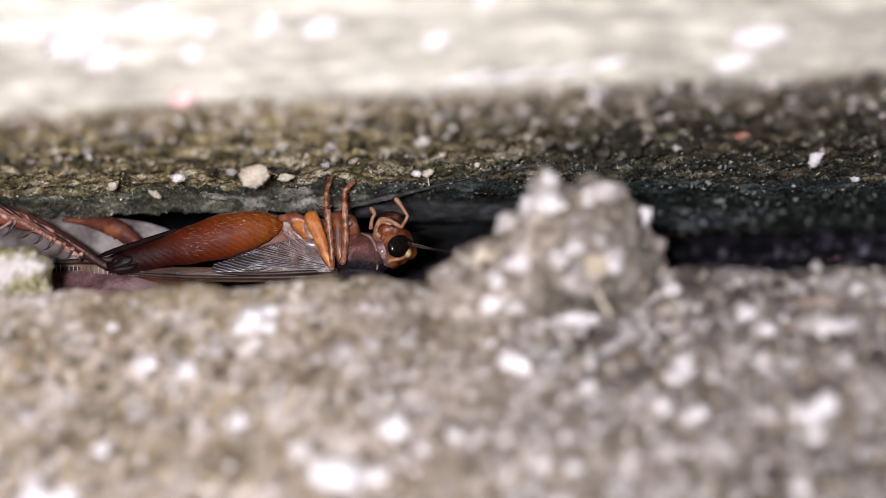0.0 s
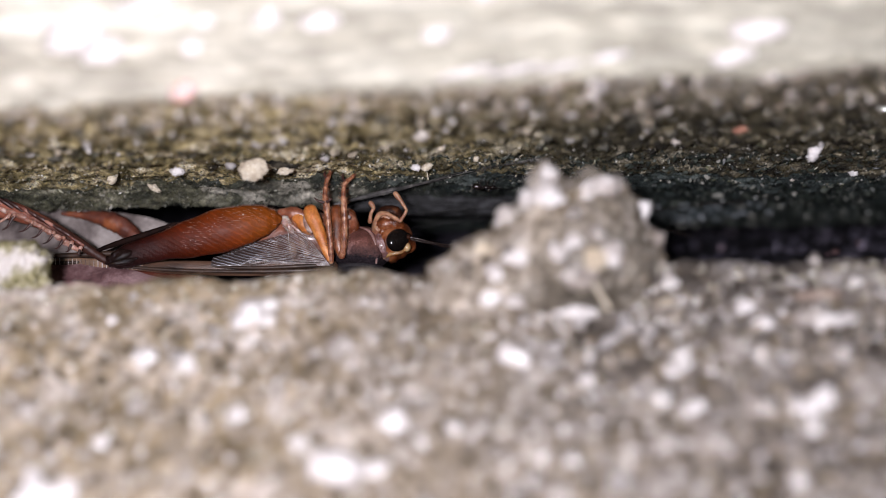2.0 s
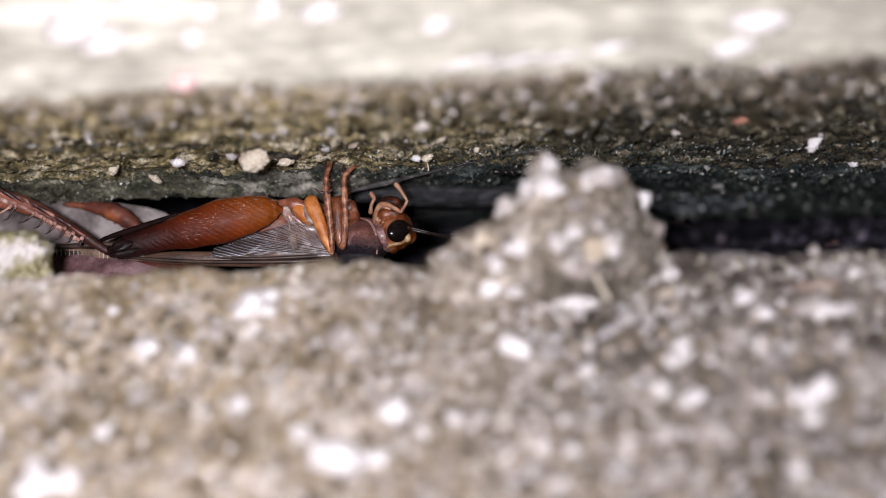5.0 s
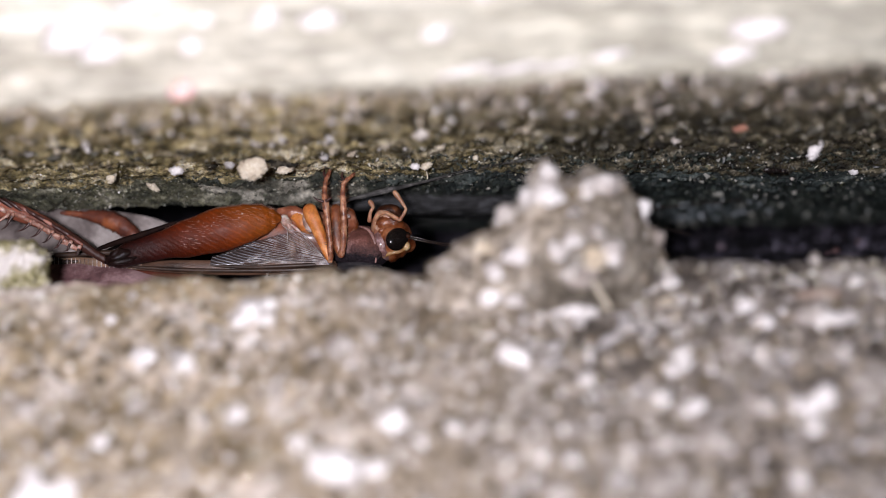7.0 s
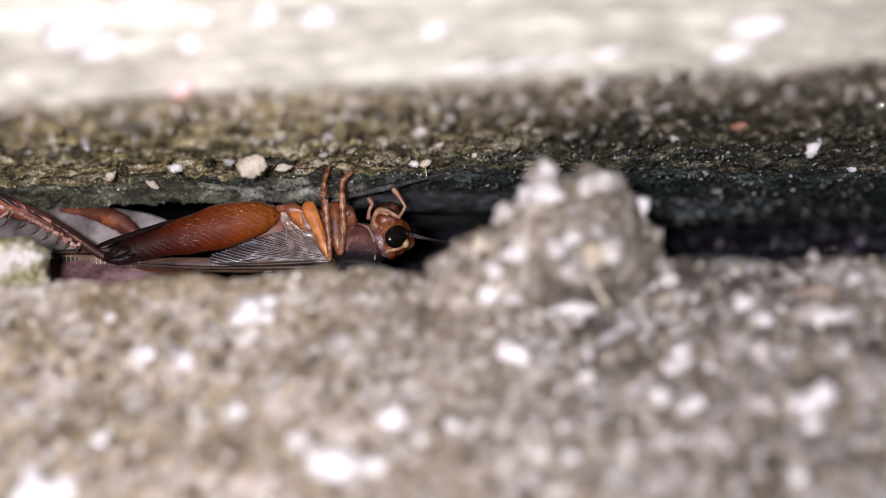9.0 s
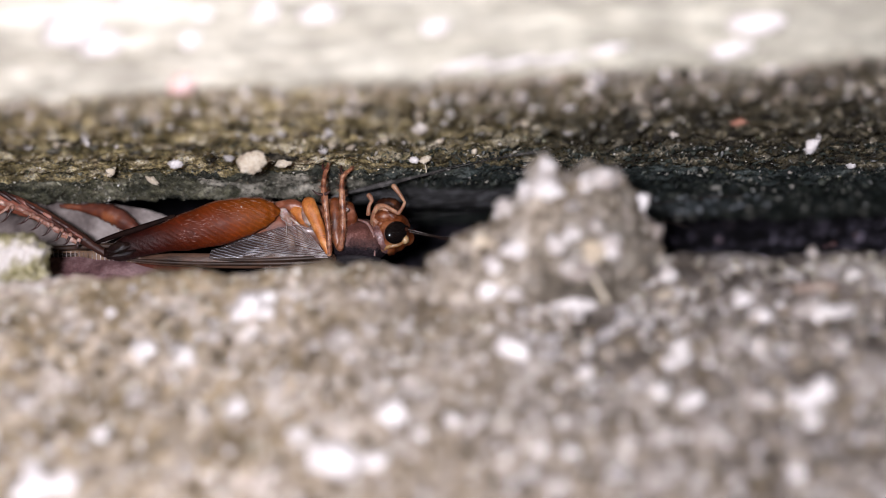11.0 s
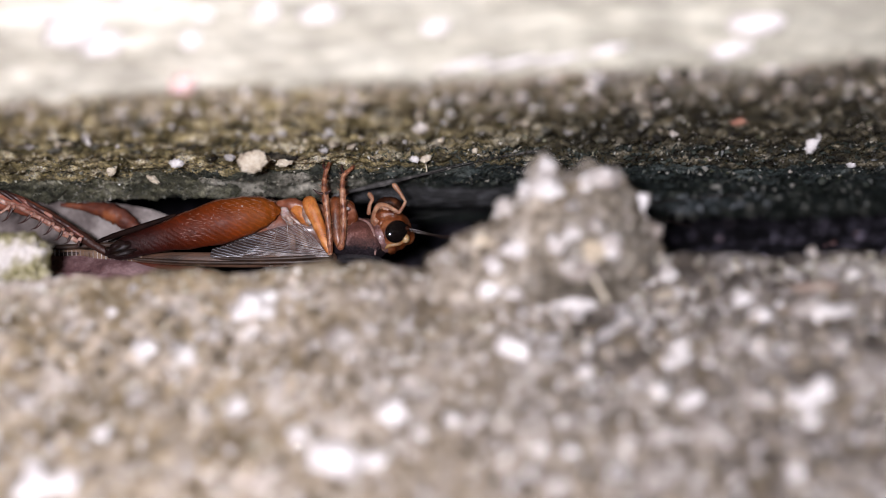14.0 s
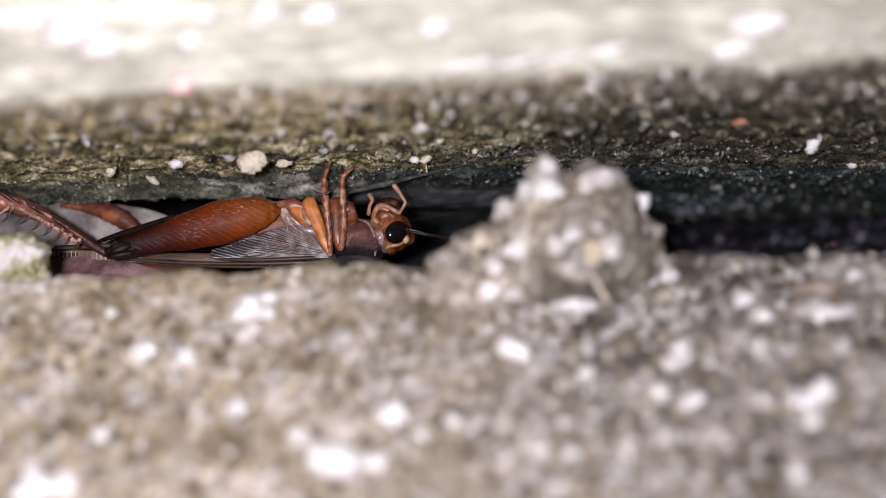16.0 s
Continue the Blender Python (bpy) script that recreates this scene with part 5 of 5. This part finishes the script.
    for _ in range(190):
        x = 486 - 150 * rng.random() ** 1.2
        u = round((rng.uniform(-0.92, 0.55) + 0.004 * x) / 0.2) * 0.2 - 0.004 * x + rng.normal() * 0.02
        if abs(u) > 0.93:
            continue
        w = rng.uniform(4, 10)
        a, b = on_thigh(x, u), on_thigh(x + w, min(u + 0.012 * w, 0.95))
        limb(bm, (a, b), (rng.uniform(0.18, 0.34) * UNIT, 0.12 * UNIT), 1, 4, 1)
    for _ in range(420):
        x = rng.uniform(300, 492)
        a = on_thigh(x, -0.96)
        b = a + Vector((rng.uniform(-3, 5), 8 * rng.normal(), rng.uniform(0.8, 3.2))) * UNIT
        limb(bm, (a, b), (0.17 * UNIT, 0.08 * UNIT), 1, 4, 1)
    part("bristles", bm, SPINE_PALE, hind, "fine pale hairs")
    rim = shaped("hind_knee", ((209, 442, -3.1, 7), (220, 440, -3.4, 11), (236, 433, -3.6, 11), (250, 428, -3.5, 6)), KNEE, top, "black knee joint", 0.75, 24, 0.45)
    shaped("knee_lobe", ((214, 449, -3.5, 3), (228, 446, -4.0, 5), (246, 443, -4.0, 5), (262, 437, -3.6, 2)), KNEE, rim, "", 0.7, 12, 0.4)
    shaped("knee_lobe", ((184, 426, -2.6, 2), (206, 418, -2.9, 4), (236, 409, -3.2, 5), (270, 398, -3.2, 5), (325, 378, -3.0, 3)), DULL_DARK, rim, "dark upper edge of the thigh", 0.8, 12, 0.1)
    rows = ((207, 442, -3.0, 7), (190, 432, -3.0, 7), (165, 415, -3.0, 9), (130, 394, -3.0, 10.5), (90, 373, -3.0, 13), (50, 358, -3.0, 15.5), (0, 347, -3.0, 17), (-45, 336, -3.0, 17))
    tib = shaped("hind_tibia", rows, TIBIA_GRADED, top, "red-brown spiny hind shin", 0.8, 18, 0.15)
    for (a, b), (c, d), pale in (((52, 368), (38, 389), 0), ((82, 380), (65, 392), 0), ((101, 390), (87, 402), 0), ((119, 398), (106, 412), 0), ((136, 407), (126, 421), 0),
                                 ((150, 415), (144, 426), 0), ((44, 367), (14, 381), 1), ((24, 359), (-10, 372), 1), ((165, 424), (161, 431), 0)):
        shaped("spine", ((a + 3, b - 5, -3.8, 4), (a + 1, b + 1, -3.9, 3.2)), TIBIA_PALE, tib, "", 0.7, 8)
        shaped("spine", ((a + 2, b - 1, -3.9, 2.6), ((a * 2 + c) / 3 + 2, (b * 2 + d) / 3 + 2, -4.0, 2.3), ((a + 3 * c) / 4 + 2, (b + 3 * d) / 4 + 2, -4.0, 1.4), (c - 2, d + 1, -4.0, 0.3)),
               (SPINE, SPINE_PALE)[pale], tib, "", 0.7, 8)
    for k, (x, z) in enumerate(((160, 408), (148, 399), (135, 391), (121, 383), (106, 374), (92, 366), (76, 358), (60, 351), (42, 345), (24, 340), (4, 336))):
        shaped("spine", ((x + 9, z + 8, -3.4, 3), (x - 4, z - 2, -3.6, 3.6), (x - 15, z - 9, -3.6, 2.6), (x - 27 + 3 * (k % 3), z - 16, -3.5, 0.5)), (TIBIA, SPINE, SPINE)[k % 3], tib, "", 0.6, 8)
        shaped("scale", ((x + 4, z + 17, -3.5, 3), (x - 7, z + 10, -3.7, 4.2), (x - 17, z + 6, -3.7, 3), (x - 26, z + 5, -3.6, 0.8)), TIBIA_PALE, tib, "pale pink scale-like spine base", 0.5, 10, 0.2)
    # far hind leg
    shaped("far_femur", ((178, 428, 1.6, 5), (205, 418, 1.6, 7), (250, 403, 1.8, 10), (310, 388, 2.0, 16), (400, 372, 2.0, 22), (480, 364, 2.0, 18)), KNEE, top, "dark far hind thigh", 0.6, 16)
    shaped("far_tibia", ((246, 414, 2.0, 7), (228, 400, 2.1, 12), (206, 382, 2.3, 16), (184, 371, 2.4, 17), (152, 363, 2.5, 11), (120, 358, 2.6, 6), (90, 356, 2.6, 3)),
           FAR_LEG, top, "dull maroon far hind shin", 0.7, 16, 0.35)
    # middle and front legs, feet up on the slab
    leg = ((590, 444, -2.9, 5), (590, 425, -3.0, 5.2), (588, 400, -3.0, 5), (585, 370, -3.0, 5.4), (582, 345, -3.0, 6.2), (580, 325, -2.9, 4.2), (582, 304, -2.7, 3.6))
    shaped("middle_femur", ((552, 353, -2.2, 12), (557, 366, -2.4, 13), (569, 392, -2.6, 11), (580, 420, -2.8, 8), (588, 440, -2.9, 5.5)), ORANGE, top, "smooth orange thigh", 0.8, 18, 0.03)
    lump_of("hip", 553, 372, -1.9, (13, 12, 22), HIP, top, "pale hip joint", 0.1)
    t1 = shaped("middle_tibia", leg, LEG_BROWN, top, "bristly brown shin", 0.9, 14, 0.12)
    hairs(t1, leg[1:], LEG_BROWN, 90, 4.5, 3, 0.3)
    shaped("spine", ((578, 342, -3.2, 3), (570, 340, -3.3, 2), (562, 334, -3.3, 0.7)), SPINE, t1)
    shaped("spine", ((584, 341, -3.2, 3), (589, 338, -3.3, 2), (593, 335, -3.3, 0.7)), SPINE, t1)
    shaped("tarsus", ((582, 304, -2.7, 4), (585, 297, -2.6, 4.2), (587, 291, -2.4, 3.2), (589, 285, -2.3, 3.4), (591, 279, -2.2, 1.6)), LEG_BROWN, t1)
    shaped("claw", ((582, 300, -2.7, 3), (578, 294, -2.6, 2.2), (579, 287, -2.5, 1)), SPINE, t1)
    leg = ((607, 434, -2.5, 6.5), (611, 420, -2.7, 5.6), (613, 395, -2.8, 5.4), (613, 370, -2.8, 5.4), (612, 345, -2.8, 5.6), (611, 325, -2.7, 4.2), (613, 308, -2.6, 3.5))
    # Darker than the middle thigh: its shade is put into the colour.
    shaped("front_femur", ((597, 352, -1.8, 10), (598, 375, -2.0, 12), (600, 405, -2.2, 11), (606, 432, -2.4, 6)), HEAD, top, "smooth orange thigh, shade put into its amber tone", 0.8, 16, 0.03)
    shaped("front_femur", ((618, 358, -0.6, 10), (622, 385, -0.8, 14), (622, 420, -1.0, 12)), HEAD, top, "", 0.8, 14, 0.03)
    t2 = shaped("front_tibia", leg, LEG_BROWN, top, "bristly brown shin", 0.9, 14, 0.12)
    hairs(t2, leg[1:], LEG_BROWN, 90, 4.5, 4, 0.3)
    shaped("tarsus", ((613, 309, -2.6, 4), (618, 304, -2.5, 4.2), (623, 300, -2.4, 3.2), (627, 296, -2.3, 3.4), (631, 289, -2.2, 1.6)), LEG_BROWN, t2)
    shaped("claw", ((613, 305, -2.6, 3), (609, 299, -2.5, 2), (610, 291, -2.4, 1)), SPINE, t2)
    lump_of("dust_speck", 620, 367, -2.6, (3.5, 3.5, 3.5), VEIN, top, "white dust speck", 0.2, 0, 2)
    # wings folded under the back
    rib_rows = (((86, 434, -1.6, 2.5), (130, 433, -1.7, 5), (180, 430, -1.7, 5), (235, 428, -1.7, 4)),
                ((236, 452, -2.2, 3), (320, 458, -2.5, 3.5), (420, 460, -2.8, 3.5), (520, 459, -2.8, 4), (594, 456, -2.4, 4)),
                ((380, 451, -2.6, 2.5), (450, 454, -2.95, 3), (520, 452, -2.95, 3.5), (592, 448, -2.5, 3.5)),
                ((92, 449, -1.6, 2), (112, 446, -1.7, 4), (150, 444, -1.7, 3)))
    wing = shaped("forewing", ((95, 441, -1.4, 3), (140, 443, -1.6, 7), (200, 448, -1.8, 9), (250, 451, -2.0, 7), (275, 453, -2.1, 3)),
                  WING_TAN, top, "tan forewing tip with fine cross ribs", 0.35, 14, 0.02)
    shaped("forewing", ((255, 453, -2.0, 6), (330, 453, -2.35, 12), (400, 455, -2.55, 13), (500, 455, -2.55, 13), (592, 452, -2.0, 11)),
           WING_DARK, top, "dark brown folded forewing", 0.35, 14, 0.05)
    for rows in rib_rows:
        shaped("rib", rows, WING_RIB, wing, "", 0.8, 8)
    for k in range(21):
        x = 110 + 7.5 * k
        z = 443 + 0.055 * (x - 110) if x < 300 else 453
        shaped("cross_rib", ((x, z - 6, -1.75 - 0.003 * (x - 110), 0.8), (x + 1, z + 6, -1.85 - 0.003 * (x - 110), 0.8)), VEIN, wing, "", 1, 5)
    # clear side field of the wing with fanned veins
    bm = bmesh.new()
    rows, cols = 12, 36
    grid = []
    for j in range(rows):
        v = j / (rows - 1)
        line = []
        for i in range(cols):
            u = i / (cols - 1)
            x = 385 + 200 * u
            lo = 451 - 5 * u
            hi = np.interp(x, (345, 400, 450, 500, 545, 585), (444, 432, 411, 397, 390, 396))
            line.append(bm.verts.new(at(x, lo + (hi - lo) * v, -3.0 + 0.9 * v * v + 1.15 * (u - 0.83 * u * u))))
        grid.append(line)
    for a, b in zip(grid, grid[1:]):
        for i in range(cols - 1):
            bm.faces.new((a[i], a[i + 1], b[i + 1], b[i]))
    side = part("side_wing", bm, MEMBRANE, top, "clear veined side field of the wing")
    wob = random.Random(5)
    for k in range(26):
        f = min(1.0, max(0.0, (k + wob.uniform(-0.3, 0.3)) / 25))
        x0, z0 = 588 - 16 * f, 449 - 20 * f
        x1 = 388 + 150 * f
        z1 = np.interp(x1, (345, 400, 450, 500, 545, 585), (446, 434, 413, 399, 392, 396)) + 1
        rows = []
        for q in (0.0, 0.35, 0.7, 1.0):
            x, z = x0 + (x1 - x0) * q, z0 + (z1 - z0) * q + 5 * math.sin(math.pi * q) * (1 - f) - 3 * math.sin(math.pi * q) * f + wob.uniform(-0.8, 0.8)
            lo, hi = 451 - 5 * (x - 385) / 200, np.interp(x, (345, 400, 450, 500, 545, 585), (444, 432, 411, 397, 390, 396))
            v = min(1, max(0, (lo - z) / max(lo - hi, 1)))
            u = (x - 385) / 200
            rows.append((x, z, -3.03 + 0.9 * v * v + 1.15 * (u - 0.83 * u * u), wob.uniform(0.3, 0.52)))
        shaped("vein", rows, VEIN, side, "", 1, 6)
    for (a, b, c, d) in ((505, 382, 560, 425), (512, 384, 516, 412), (520, 390, 575, 410), (516, 412, 520, 430), (498, 400, 490, 428)):
        shaped("vein", ((a, b, -2.2, 0.5), ((a + c) / 2 + 2, (b + d) / 2 - 2, -2.5, 0.5), (c, d, -2.7, 0.35)), VEIN, side, "", 1, 6)
    shaped("fold", ((514, 402, -1.7, 5), (520, 418, -1.8, 8), (524, 434, -1.8, 6)), PALP, side, "pinkish skin fold", 0.4, 10, 0.1)
    shaped("fold", ((534, 396, -1.6, 4), (540, 414, -1.75, 7), (546, 430, -1.75, 5)), PALP, side, "pinkish skin fold", 0.4, 10, 0.1)
    return top, ants


cricket, antennae = build_cricket()


# ---- a small black ant that runs along the underside ----
def build_ant():
    top = tagged(new("ant"), "tiny black ant running under the slab", "ant")
    mm = 0.001

    def lobe(name, x, z, radii):
        bm = bmesh.new()
        blob(bm, (x * mm, 0, z * mm), [r * mm for r in radii], 0.03, 1.2, 3, 1)
        return part(name, bm, ANT_BLACK, top)

    def thread(name, pts, r):
        bm = bmesh.new()
        limb(bm, [(a * mm, b * mm, c * mm) for a, b, c in pts], [r * mm] * len(pts), 1, 6, 3)
        return part(name, bm, ANT_BLACK, top)

    lobe("abdomen", -0.55, -0.32, (0.36, 0.24, 0.22))
    lobe("waist", -0.17, -0.30, (0.09, 0.07, 0.09))
    lobe("thorax", 0.16, -0.32, (0.30, 0.14, 0.13))
    lobe("head", 0.62, -0.30, (0.22, 0.18, 0.15))
    for s in (-1, 1):
        thread("feeler", ((0.78, 0.06 * s, -0.30), (0.98, 0.22 * s, -0.40), (1.30, 0.26 * s, -0.28)), 0.022)
        for x, reach in ((0.30, 0.42), (0.14, 0.0), (0.0, -0.46)):
            thread("leg", ((x, 0.1 * s, -0.32), (x + reach * 0.5, 0.42 * s, -0.52), (x + reach, 0.72 * s, 0.22)), 0.03)
    return top


ant = build_ant()


# ---- what moves ----
def motions():
    # seconds, x and y in mm on the underside, heading in degrees
    run = ((0, 2.9, 90.0, 5), (5.8, 5.2, 87.5, 5), (6.3, 12.9, 85.9, 8), (6.5, 14.1, 85.9, 8), (6.6, 15.3, 85.9, 8), (6.7, 18.4, 86.4, 8), (6.8, 20.2, 86.6, 8),
           (6.9, 22.2, 86.8, 10), (7, 23.7, 87.3, 10), (7.1, 24.7, 87.5, 10), (7.2, 26.7, 88.1, 6), (7.6, 26.6, 87.6, 6), (7.7, 27.2, 88.0, 20), (7.8, 28.2, 90.3, 45),
           (8, 30.4, 94.0, 55), (8.3, 34.1, 102.5, 60), (8.6, 37.1, 109.0, 60), (9.2, 49.2, 117.0, 50), (16, 52.1, 118.0, 50))
    walk(ant, [(t, pose(x / 1000, y / 1000, float(roof_z(x / 1000, y / 1000)) - 0.0012, 0, 3, a)) for t, x, y, a in run])
    sway = ((0.0, 0.5), (1.0, 0.2), (2.0, 0.0), (3.0, 0.3), (4.0, 0.0), (6.5, 0.1), (7.5, -0.1), (8.5, 0.2), (9.0, 0.4), (11.5, 0.2), (13.0, 0.0), (14.0, 0.3), (15.0, 0.1), (16.0, 0.3))
    for k, feeler in enumerate(antennae):
        o = feeler.location.copy()
        walk(feeler, [(t, pose(o.x, o.y, o.z, 0, a * (1, -0.8)[k], 0)) for t, a in sway])


motions()
